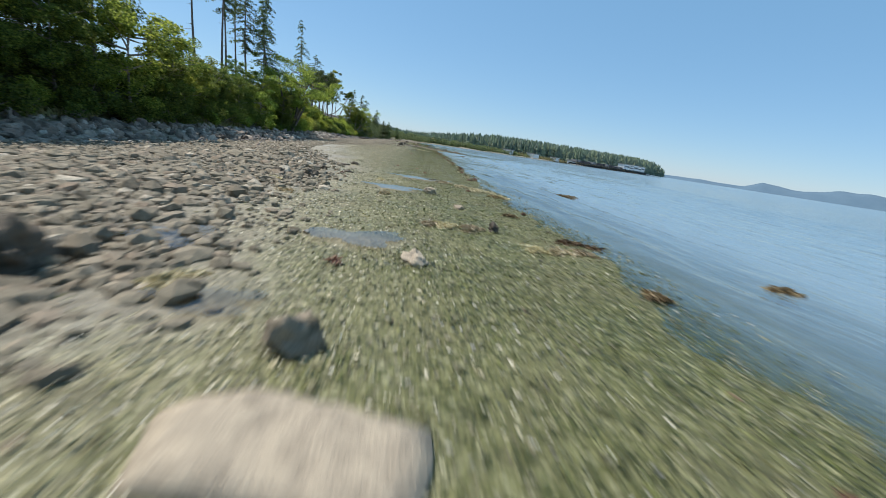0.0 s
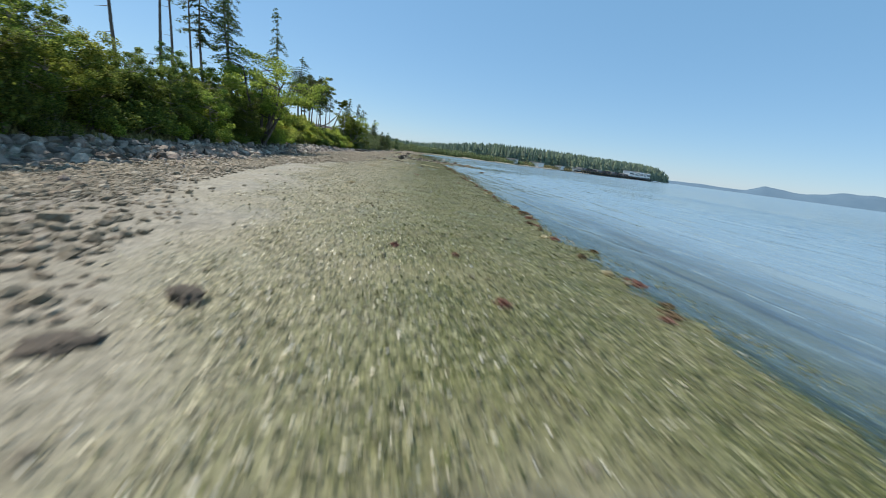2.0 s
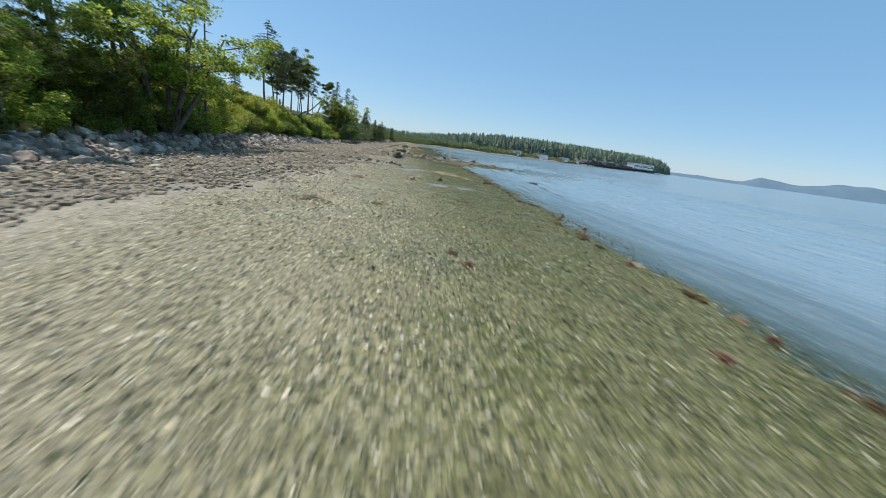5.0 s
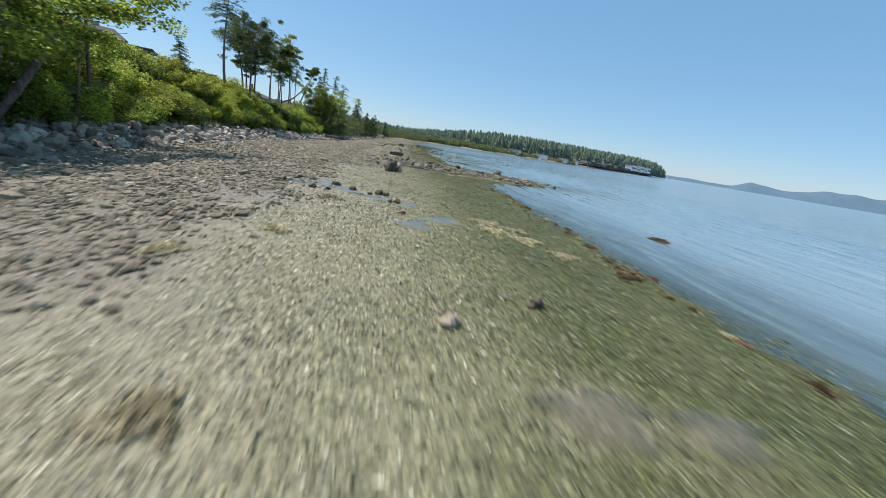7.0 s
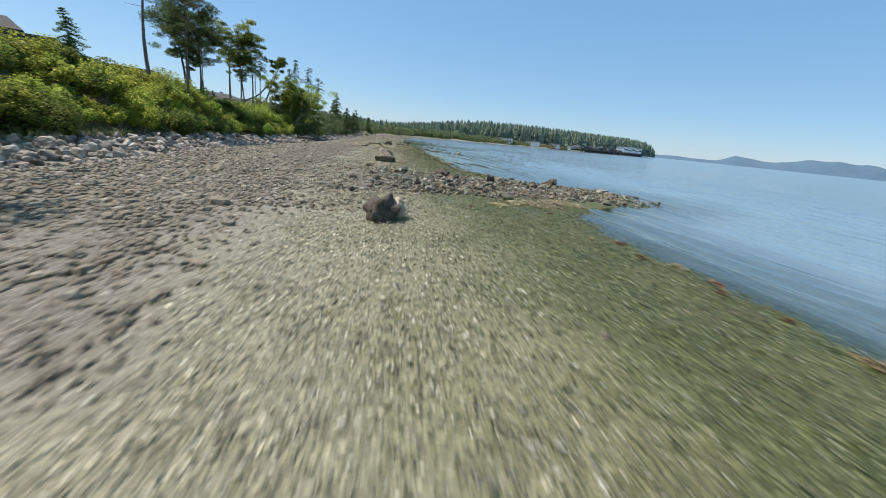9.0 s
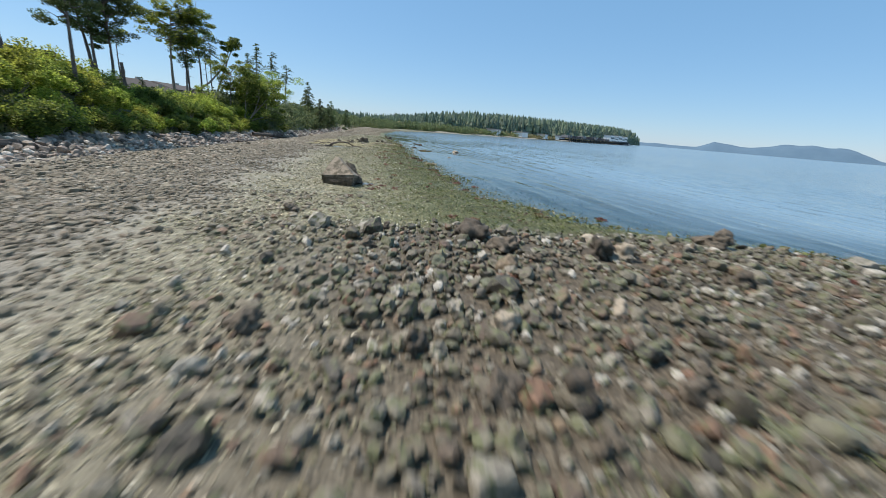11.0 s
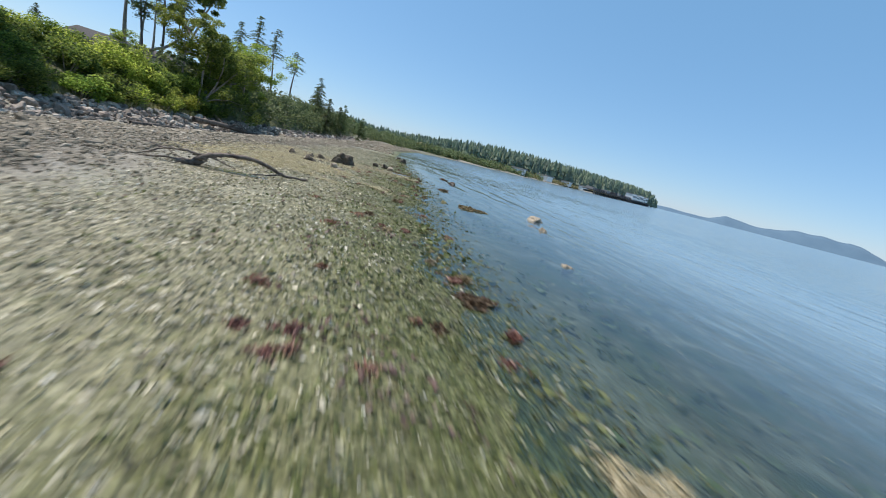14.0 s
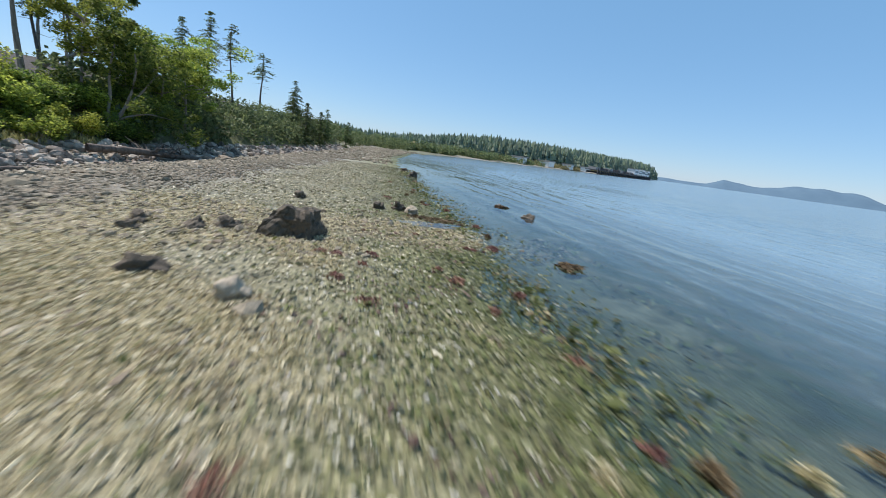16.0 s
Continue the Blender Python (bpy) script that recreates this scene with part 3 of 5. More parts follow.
def build_riprap():
    wall = tagged(new("riprap_wall"), "grey angular boulders piled along the bank foot", "rock wall", kind="structure")
    meshes = [mesh_from("boulder", v, riprap_faces, RIPRAP, smooth=False) for v in riprap_shapes]
    pos, size = [], []
    for y in np.arange(-6, 190, 0.3):
        grow = 1 + max(0.0, (y - 110) / 90)
        for row in range(7):
            if rng.random() > 1 / grow:
                continue
            s = rng.choice([0.14, 0.18, 0.21, 0.27, 0.36]) * rng.uniform(0.85, 1.15) * grow ** 0.5
            back = row * 0.38 + rng.uniform(-0.25, 0.25)
            yy = y + rng.uniform(-0.25, 0.25)
            x = toe_x(yy) - back + 0.35 * weave(yy, yy, 0.5)
            pos.append((x, yy, toe_height(yy) + 0.06 + min(back, 2.2) * 0.25 + rng.uniform(-0.08, 0.1)))
            size.append(s)
    pos, size = np.array(pos), np.array(size)
    own = (pos[:, 1] > 12) & (pos[:, 1] < 96) & (pos[:, 0] > toe_x(pos[:, 1]) - 1.2)
    own &= np.cumsum(own) % 4 == 0
    own &= np.cumsum(own) <= 290
    for p, s in zip(pos[own], size[own]):
        ob = part("boulder", meshes[int(rng.integers(len(meshes)))], wall)
        ob.matrix_basis = pose(*p, rng.uniform(-25, 25), rng.uniform(-25, 25), rng.uniform(0, 360)) @ Matrix.Diagonal((s * rng.uniform(0.9, 1.5), s * rng.uniform(0.8, 1.1), s * rng.uniform(0.7, 1.0), 1))
    rest = part("boulders", mesh_from("boulders", *strew(riprap_shapes, riprap_faces, pos[~own], size[~own], 0.85, 0.4), RIPRAP, smooth=False), wall)
    tagged(rest, kind="stuff")
    # small rubble spilled on the beach side
    n = 1500
    yy = rng.uniform(-4, 130, n)
    xx = toe_x(yy) + rng.exponential(0.8, n)
    p = np.stack([xx, yy, land(xx, yy) + 0.03], 1)
    tagged(part("rubble", mesh_from("rubble", *strew(riprap_shapes, riprap_faces, p, rng.uniform(0.05, 0.2, n), 0.7, 0.4), RIPRAP, smooth=False), wall), kind="stuff")


build_riprap()

# ---- trees ----
def trunk_mesh(h, r, lean=0.0, mat=BARK, limbs=()):
    t = np.linspace(0, 1, 9)
    bend = rng.uniform(0, 6.28)
    path = np.stack([lean * h * t ** 1.3 * np.cos(bend) + 0.012 * h * np.sin(t * 5), lean * h * t ** 1.3 * np.sin(bend) + 0.012 * h * np.cos(t * 4), h * t - 0.4], 1)
    rad = r * np.where(t < 0.1, 1.35 - 3.5 * t, 1.0) * (1 - 0.88 * t)
    return path, joined([tube(path, rad, 8), *limbs])


def conifer(h, bare, spread, seed, density=1.0, ragged=0.35):
    """A fir: tapered trunk, whorls of drooping boughs made of needle sprays."""
    global rng
    rng = np.random.default_rng(seed)
    path, tm = trunk_mesh(h, 0.0068 * h + 0.035, 0.025)
    leaves, sticks = [], [tm]
    z = h * bare
    while z < h * 0.985:
        t = (z / h - bare) / (1 - bare)
        reach = spread * (0.25 + 0.75 * min(1, t / 0.18)) * (1 - t) ** 0.75 + 0.12
        for _ in range(int(rng.integers(3, 6))):
            if rng.random() < ragged * 0.6:
                continue
            a = rng.uniform(0, 6.283)
            ln = reach * rng.uniform(1 - ragged, 1.15)
            n = max(3, int(ln / 0.2))
            s = np.linspace(0.08, 1, n)
            cx = np.interp(z, path[:, 2], path[:, 0])
            cy = np.interp(z, path[:, 2], path[:, 1])
            rise = rng.uniform(-0.05, 0.3) - 0.1 * (1 - t)
            line = np.stack([cx + np.cos(a) * ln * s, cy + np.sin(a) * ln * s, z + ln * (rise * s - 0.45 * s ** 2)], 1)
            m = max(1, int(9 * density))
            c = np.repeat(line, m, 0) + rng.normal(0, 1, (n * m, 3)) * np.array([0.17, 0.17, 0.1]) * (0.5 + 0.25 * ln)
            leaves.append(leaf_quads(c, 0.125, 0.45, 2.2, np.array([np.cos(a), np.sin(a), -0.45])))
            if ln > 0.8:
                sticks.append(tube(line[:: max(1, n // 4)], np.linspace(0.035, 0.01, len(line[:: max(1, n // 4)])), 4))
        z += rng.uniform(0.28, 0.5) * (0.7 + h / 40)
    for _ in range(int(7 * bare * 2)):
        zz, a, ln = rng.uniform(0.04, bare + 0.05) * h, rng.uniform(0, 6.28), rng.uniform(0.4, 1.3)
        c0 = np.array([np.interp(zz, path[:, 2], path[:, 0]), np.interp(zz, path[:, 2], path[:, 1]), zz])
        sticks.append(tube([c0, c0 + np.array([np.cos(a), np.sin(a), -0.15]) * ln], [0.03, 0.008], 4))
    return mesh_from("trunk", *joined(sticks), BARK), mesh_from("crown", *joined(leaves), FIR, smooth=False)


def broadleaf(h, spread, seed, mat, bare=0.3, leaf=0.13, count=4200, lean=0.05, bark=PALEBARK):
    """A leafy tree: trunk, forking limbs, leaves in clumps with gaps between."""
    global rng
    rng = np.random.default_rng(seed)
    limbs, tips = [], []
    t0 = trunk_mesh(h * 0.85, 0.01 * h + 0.04, lean)
    path = t0[0]
    for _ in range(int(8 + h)):
        zz = rng.uniform(bare, 0.84) * h
        a = rng.uniform(0, 6.283)
        c0 = np.array([np.interp(zz, path[:, 2], path[:, 0]), np.interp(zz, path[:, 2], path[:, 1]), zz])
        prof = np.sin(np.pi * np.clip((zz / h - bare * 0.6) / (1.08 - bare * 0.6), 0, 1)) ** 0.6
        ln = spread * prof * rng.uniform(0.55, 1.1)
        c2 = c0 + np.array([np.cos(a) * ln, np.sin(a) * ln, ln * rng.uniform(0.1, 0.75)])
        c1 = (c0 + c2) / 2 + rng.normal(0, 0.12 * ln, 3)
        limbs.append(tube([c0, c1, c2], [0.012 * h * 0.5 + 0.02, 0.03, 0.012], 5))
        for q in (0.55, 0.8, 1.0):
            tips.append(c0 + (c2 - c0) * q + rng.normal(0, 0.22 * spread * q, 3))
    tips.append(path[-1])
    tips = np.array(tips)
    n = count // len(tips)
    clumps = []
    for c in tips:
        r = spread * rng.uniform(0.14, 0.3)
        d = unit(rng.normal(size=(n, 3))) * (rng.uniform(0, 1, (n, 1)) ** 0.45) * r * np.array([1.15, 1.15, 0.75])
        clumps.append(leaf_quads(c + d, leaf, 0.55, 1.5))
    v, f = joined([t0[1], *limbs])
    return mesh_from("trunk", v, f, bark), mesh_from("crown", *joined(clumps), mat, smooth=False)


def bush(r, h, seed, mat, leaf=0.1, count=1500):
    global rng
    rng = np.random.default_rng(seed)
    sticks, clumps = [], []
    k = 14
    for _ in range(k):
        a, q = rng.uniform(0, 6.283), rng.uniform(0, 0.85) ** 0.6
        c = np.array([np.cos(a) * q * r, np.sin(a) * q * r, h * rng.uniform(0.2, 0.8) * (1 - 0.5 * q * q)])
        sticks.append(tube([(c[0] * 0.2, c[1] * 0.2, -0.2), c * 0.6, c], [0.03, 0.02, 0.008], 4))
        rr = r * rng.uniform(0.25, 0.45)
        d = unit(rng.normal(size=(count // k, 3))) * rng.uniform(0, 1, (count // k, 1)) ** 0.4 * rr * np.array([1, 1, 0.8])
        clumps.append(leaf_quads(c + d, leaf, 0.55, 1.5))
    return mesh_from("stems", *joined(sticks), PALEBARK), mesh_from("foliage", *joined(clumps), mat, smooth=False)


def stand(kind, meshes, names, label, category, m, group=""):
    top = tagged(new(kind), label, category, group)
    for n, me in zip(names, meshes):
        part(n, me, top)
    top.matrix_basis = m
    return top


FIRS = [conifer(18, 0.5, 2.3, 11), conifer(17, 0.62, 2.0, 12, 1.0, 0.5), conifer(14, 0.22, 2.7, 13, 1.2, 0.25), conifer(9, 0.08, 2.3, 14, 1.2, 0.2), conifer(16, 0.38, 2.2, 15, 1.0, 0.45)]
FIR_H = [18, 17, 14, 9, 16]
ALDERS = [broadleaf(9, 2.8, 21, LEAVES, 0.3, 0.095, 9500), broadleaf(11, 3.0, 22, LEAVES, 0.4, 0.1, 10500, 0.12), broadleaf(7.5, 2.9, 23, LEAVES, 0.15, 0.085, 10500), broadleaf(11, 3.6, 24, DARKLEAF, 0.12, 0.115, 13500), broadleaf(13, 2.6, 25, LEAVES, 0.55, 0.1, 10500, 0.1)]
ALDER_H = [9, 11, 7.5, 11, 13]
PINE = broadleaf(13, 2.6, 26, FIR, 0.42, 0.085, 11000, 0.03, BARK)
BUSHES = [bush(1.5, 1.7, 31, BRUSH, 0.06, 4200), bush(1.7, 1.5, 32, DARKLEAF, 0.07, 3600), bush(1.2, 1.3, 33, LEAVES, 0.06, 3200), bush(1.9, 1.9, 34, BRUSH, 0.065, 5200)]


def put(kind, meshes, full, x, y, top, label, category, turn=0.0, wide=1.0, tilt=0.0, group="", parts=("trunk", "crown")):
    """Stand a tree at x, y so that its tip is at height top."""
    z = float(land(x, y))
    s = (top - z) / full
    m = pose(x, y, z, tilt, 0, turn) @ Matrix.Diagonal((s * wide, s * wide, s, 1))
    return stand(kind, meshes, parts, label, category, m, group)


def fir(k, x, y, top, turn=0.0, wide=1.0):
    if k == 5:
        return put("pine_tree", PINE, 13, x, y, top, "dark green pine with a clumpy crown", "conifer tree", turn, wide, 0, "firs on the bank")
    return put("fir_tree", FIRS[k], FIR_H[k], x, y, top, ("tall dark green fir with a long bare trunk" if k in (0, 1, 4) else "dark green fir with boughs low down"), "conifer tree", turn, wide, 0, "firs on the bank")


def alder(k, x, y, top, turn=0.0, wide=1.0, tilt=0.0):
    return put("alder_tree", ALDERS[k], ALDER_H[k], x, y, top, ("dense leafy tree on the bank, shade in its colour" if k == 3 else "sunlit green leafy tree on the bank"), "tree", turn, wide, tilt, "leafy trees on the bank")


# tall firs, as kind, x, y, height of the tip, width
for k, x, y, top, wide in ((0, -23, 43, 19, 1), (1, -22, 47, 20, 1), (0, -24, 51, 19.5, 1), (4, -22.4, 53.5, 17, 1.2), (1, -25, 56, 19, 1), (0, -22, 58, 17.5, 1), (4, -20.5, 55, 15, 1.3),
                           (1, -18.2, 61.6, 15, 0.8), (1, -23.98, 89.7, 15.2, 1.7), (5, -22.28, 92.7, 13.5, 1.0), (5, -25.48, 102.7, 12.3, 1.3), (5, -26.28, 101.7, 13, 1.2), (5, -27.28, 102.7, 14, 1.3), (3, -25.18, 82.7, 7.6, 1.2), (3, -26.38, 84.7, 5.6, 1),
                           (1, -26.38, 105.3, 9.8, 1.2), (2, -24.28, 138.2, 11.8, 1.05), (4, -25.58, 147.4, 14.8, 1.4), (1, -21.78, 144.9, 13.3, 1.7), (1, -22.28, 159.9, 12.8, 2.2), (0, -27.28, 130.7, 14.5, 1), (1, -29.28, 133.7, 13.5, 1),
                           (2, -18.68, 165.7, 10.2, 1.3), (3, -19.28, 168.7, 8.4, 1.3), (3, -14.28, 155.8, 6.1, 1.3), (3, -13.28, 162.7, 5.4, 1.3), (2, -13.78, 171.7, 6.5, 1.3), (3, -10.78, 182.7, 5, 1.3), (3, -28.78, 113.7, 4.8, 1.2), (4, -28.9, 126.2, 15.5, 1.2), (1, -27.9, 127.8, 16.5, 1.3)):
    fir(k, x, y, top, rng.uniform(0, 360), wide)
# leafy trees
for k, x, y, top, wide, tilt in ((3, -17.0, 29.5, 5.6, 0.9, 0), (0, -17.6, 33, 5.2, 1, 0), (3, -18, 37, 4.8, 1.1, 0), (2, -18.5, 43, 5, 1.1, 0), (0, -18.5, 49, 6, 1.1, 0), (2, -18.8, 58, 7, 1.1, 0), (2, -18.5, 61, 6.4, 1, 0),
                                 (4, -32.18, 128.7, 17, 1.35, 0), (4, -31.78, 132.7, 14.5, 1.1, 0), (1, -20.98, 118.2, 8.6, 1.1, 0), (2, -18.38, 122.2, 7.4, 1.15, 0), (2, -18.58, 126.2, 8, 1.1, 0), (0, -22.28, 112.2, 4.6, 1, 0), (3, -19.78, 123.7, 7.2, 1.1, 0), (3, -19.28, 119.7, 5.5, 1.1, 0), (2, -19.78, 129.7, 6, 1, 0)):
    alder(k, x, y, top, rng.uniform(0, 360), wide, tilt)


def build_leaning_tree(x, y, limbs, seed, mat, leaf, label):
    """A tree with several bare leaning limbs that carry the leaves at their ends."""
    global rng
    rng = np.random.default_rng(seed)
    top = tagged(new("leaning_tree"), label, "tree", "leafy trees on the bank")
    clumps = []
    for path, r in limbs:
        p = np.array(path, float)
        t = np.linspace(0, len(p) - 1, 12)
        q = np.stack([np.interp(t, np.arange(len(p)), p[:, i]) for i in range(3)], 1)
        q[1:-1] = 0.25 * q[:-2] + 0.5 * q[1:-1] + 0.25 * q[2:]
        q[1:] += rng.normal(0, 0.03, (11, 3))
        part("limb", mesh_from("limb", *tube(q, np.linspace(r, r * 0.25, 12), 7), PALEBARK), top)
        for k in range(9):
            c = q[-1] + rng.normal(0, 1, 3) * np.array([0.8, 0.8, 0.55])
            d = unit(rng.normal(size=(160, 3))) * rng.uniform(0, 1, (160, 1)) ** 0.45 * rng.uniform(0.35, 0.75) * np.array([1.15, 1.15, 0.75])
            clumps.append(leaf_quads(c + d, leaf, 0.5, 1.5))
    part("crown", mesh_from("crown", *joined(clumps), mat, smooth=False), top)
    top.matrix_basis = pose(x, y, float(land(x, y)) - 0.15)


build_leaning_tree(-18.98, 117.2, (([(0, 0, 0), (0.5, 0, 1.0), (1.8, 0.3, 2.5), (3.0, 0.2, 3.9)], 0.13), ([(0, 0, 0), (0.9, 0.3, 1.5), (2.0, -0.3, 3.4), (2.2, -0.5, 4.8)], 0.12), ([(0.1, 0, 0.3), (1.3, -0.4, 1.1), (2.9, -0.6, 1.5), (3.9, -0.4, 1.3)], 0.08), ([(0, 0, 0), (0.1, 0.3, 2.0), (0.3, 0.2, 4.0), (1.0, 0.0, 5.8)], 0.12)), 61, DARKLEAF, 0.1, "leaning tree with bare pale limbs over the rocks")
build_leaning_tree(-30.38, 127.2, (([(0, 0, 0), (1.0, 0, 1.9), (3.4, 0.2, 2.8), (6.0, 0.2, 5.6), (7.0, 0, 8.2)], 0.22), ([(0.6, 0, 1.2), (0.9, 0, 3.2), (0.9, 0.1, 5.6), (1.4, 0, 8.6)], 0.17), ([(4.6, 0, 0), (5.0, 0, 2.5), (6.4, 0, 6.0), (7.8, 0, 9.0)], 0.2)), 62, DARKLEAF, 0.12, "tall forked tree with a curving bare limb")


def build_maple(x, y, height, spread, seed, label):
    """A broad tree that forks at the ground into leaning trunks under a wide, gappy crown."""
    global rng
    rng = np.random.default_rng(seed)
    top = tagged(new("maple_tree"), label, "tree", "leafy trees on the bank")
    clumps = []
    for a, lean, reach in ((1.9, 0.05, 0.92), (0.4, 0.16, 1.0), (-2.2, 0.2, 0.9), (1.1, 0.42, 0.85), (-0.5, 0.3, 0.8), (2.9, 0.34, 0.8)):
        tip = np.array([math.cos(a) * lean * height, math.sin(a) * lean * height, height * reach * 0.8])
        t = np.linspace(0, 1, 10)[:, None]
        q = tip * t + np.array([math.cos(a), math.sin(a), 0]) * 0.35 * (1 - t) * np.sin(t * 3.1) + rng.normal(0, 0.06, (10, 3)) * t
        q[:, 2] -= 0.3 * (1 - t[:, 0])
        trunk = part("trunk", mesh_from("trunk", *tube(q, np.linspace(0.2, 0.05, 10), 8), BARK), top)
        for _ in range(7):
            k = rng.integers(4, 10)
            b = rng.uniform(0, 6.283)
            ln = spread * rng.uniform(0.35, 0.8)
            end = q[k] + np.array([math.cos(b) * ln, math.sin(b) * ln, ln * rng.uniform(-0.1, 0.45)])
            part("limb", mesh_from("limb", *tube([q[k], (q[k] + end) / 2 + rng.normal(0, 0.12, 3), end], [0.06, 0.035, 0.012], 5), BARK), trunk)
            for f in (0.5, 0.8, 1.05):
                c = q[k] + (end - q[k]) * f + rng.normal(0, 0.35, 3)
                d = unit(rng.normal(size=(150, 3))) * rng.uniform(0, 1, (150, 1)) ** 0.45 * rng.uniform(0.5, 1.0) * np.array([1.2, 1.2, 0.6])
                clumps.append(leaf_quads(c + d, 0.095, 0.55, 1.4))
    part("crown", mesh_from("crown", *joined(clumps), LEAVES, smooth=False), top)
    top.matrix_basis = pose(x, y, float(land(x, y)) - 0.1)


build_maple(-17.3, 54.8, 10.0, 4.6, 71, "broad sunlit maple with several leaning trunks")
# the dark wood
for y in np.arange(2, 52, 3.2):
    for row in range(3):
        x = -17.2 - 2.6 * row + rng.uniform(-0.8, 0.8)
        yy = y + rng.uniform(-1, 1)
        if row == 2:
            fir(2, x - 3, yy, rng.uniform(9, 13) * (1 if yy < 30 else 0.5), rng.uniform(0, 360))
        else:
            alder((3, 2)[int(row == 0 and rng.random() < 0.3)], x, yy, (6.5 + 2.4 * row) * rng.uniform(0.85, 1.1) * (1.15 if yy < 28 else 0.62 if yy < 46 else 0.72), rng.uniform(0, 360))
# brush along the bank
for y in np.arange(4, 120, 1.75):
    for row in range(4 if 58 < y < 116 else 3):
        x = toe_x(y) - (3.3 if y > 57 else 3.0) - 1.6 * row + rng.uniform(-0.6, 0.6)
        yy = y + rng.uniform(-0.8, 0.8)
        k = int(rng.choice([0, 3, 0, 1, 1, 2, 2, 3] if y > 57 else [1, 1, 2])) if y < 98 else int(rng.choice([3, 1, 2, 1]))
        z = float(land(x, yy)) - 0.1
        s = rng.uniform(0.8, 1.25)
        stand("bank_bush", BUSHES[k], ("woody_base", "foliage"), ("dark green bush under the trees, shade in its colour" if k == 1 else "sunlit yellow-green bramble bush on the bank" if k in (0, 3) else "leafy green bush growing on the bank"), "bush",
              pose(x, yy, z, 0, 0, rng.uniform(0, 360)) @ Matrix.Diagonal((s, s, s * rng.uniform(0.85, 1.25), 1)), "bushes on the bank")


def build_bank_thicket():
    """Brush further along the bank, too dense to tell apart."""
    n = 420
    y = rng.uniform(118, 240, n)
    x = np.where(y < 190, toe_x(y) - rng.uniform(2.5, 9, n), rng.uniform(-22, 4, n))
    c = np.stack([x, y, land(x, y) + rng.uniform(0.3, 2.0, n)], 1)
    r = rng.uniform(0.8, 1.7, n)
    pts = np.repeat(c, 80, 0) + unit(rng.normal(size=(n * 80, 3))) * np.repeat(r, 80)[:, None] * np.array([1.2, 1.2, 0.9]) * rng.uniform(0.5, 1, (n * 80, 1))
    tagged(new("bank_thicket", mesh_from("bank_thicket", *leaf_quads(pts, 0.2, 0.3, 1.5), FARBRUSH, smooth=False)), "green brush thicket along the far bank", "thicket", kind="stuff")
    n = 16000
    y = rng.uniform(8, 130, n)
    x = toe_x(y) - rng.uniform(2.1, 4.2, n)
    keep = weave(x, y, 0.45, 4.0) > -0.1
    c = np.stack([x, y, land(x, y) + 0.2], 1)[keep]
    tagged(new("bank_grass", mesh_from("bank_grass", *leaf_quads(c, 0.24, 0.0, 7.0, np.array([0.0, 0.0, 1.6])), DRYGRASS, smooth=False)), "dry yellow-green grass above the rock wall", "grass", kind="stuff")


build_bank_thicket()

# ---- the far side of the bay ----
def far_conifers(pos, h):
    """Many small pointed trees of stacked skirts, in one mesh."""
    n = len(pos)
    rings, sides = 4, 5
    girth = rng.uniform(0.14, 0.34, n)
    vs = []
    for r in range(rings):
        z0, z1 = 0.12 + 0.2 * r, min(1.0, 0.42 + 0.2 * r)
        a = rng.uniform(0, 6.28, n)[:, None] + np.arange(sides)[None] * 2 * np.pi / sides
        rad = (h * girth * (1 - 0.2 * r))[:, None] * rng.uniform(0.6, 1.25, (n, sides))
        base = np.stack([pos[:, :1] + np.cos(a) * rad, pos[:, 1:2] + np.sin(a) * rad, pos[:, 2:3] + h[:, None] * z0 + rng.uniform(-0.05, 0.05, (n, sides)) * h[:, None]], -1)
        tip = (pos + np.stack([rng.normal(0, 0.01, n) * h, rng.normal(0, 0.01, n) * h, h * z1], 1))[:, None]
        vs.append(np.concatenate([base, tip], 1))
    v = np.stack(vs, 1).reshape(-1, 3)
    one = np.array([[s, (s + 1) % sides, sides] for s in range(sides)])
    f = (one[None] + (np.arange(n * rings) * (sides + 1))[:, None, None]).reshape(-1, 3)
    return v, f


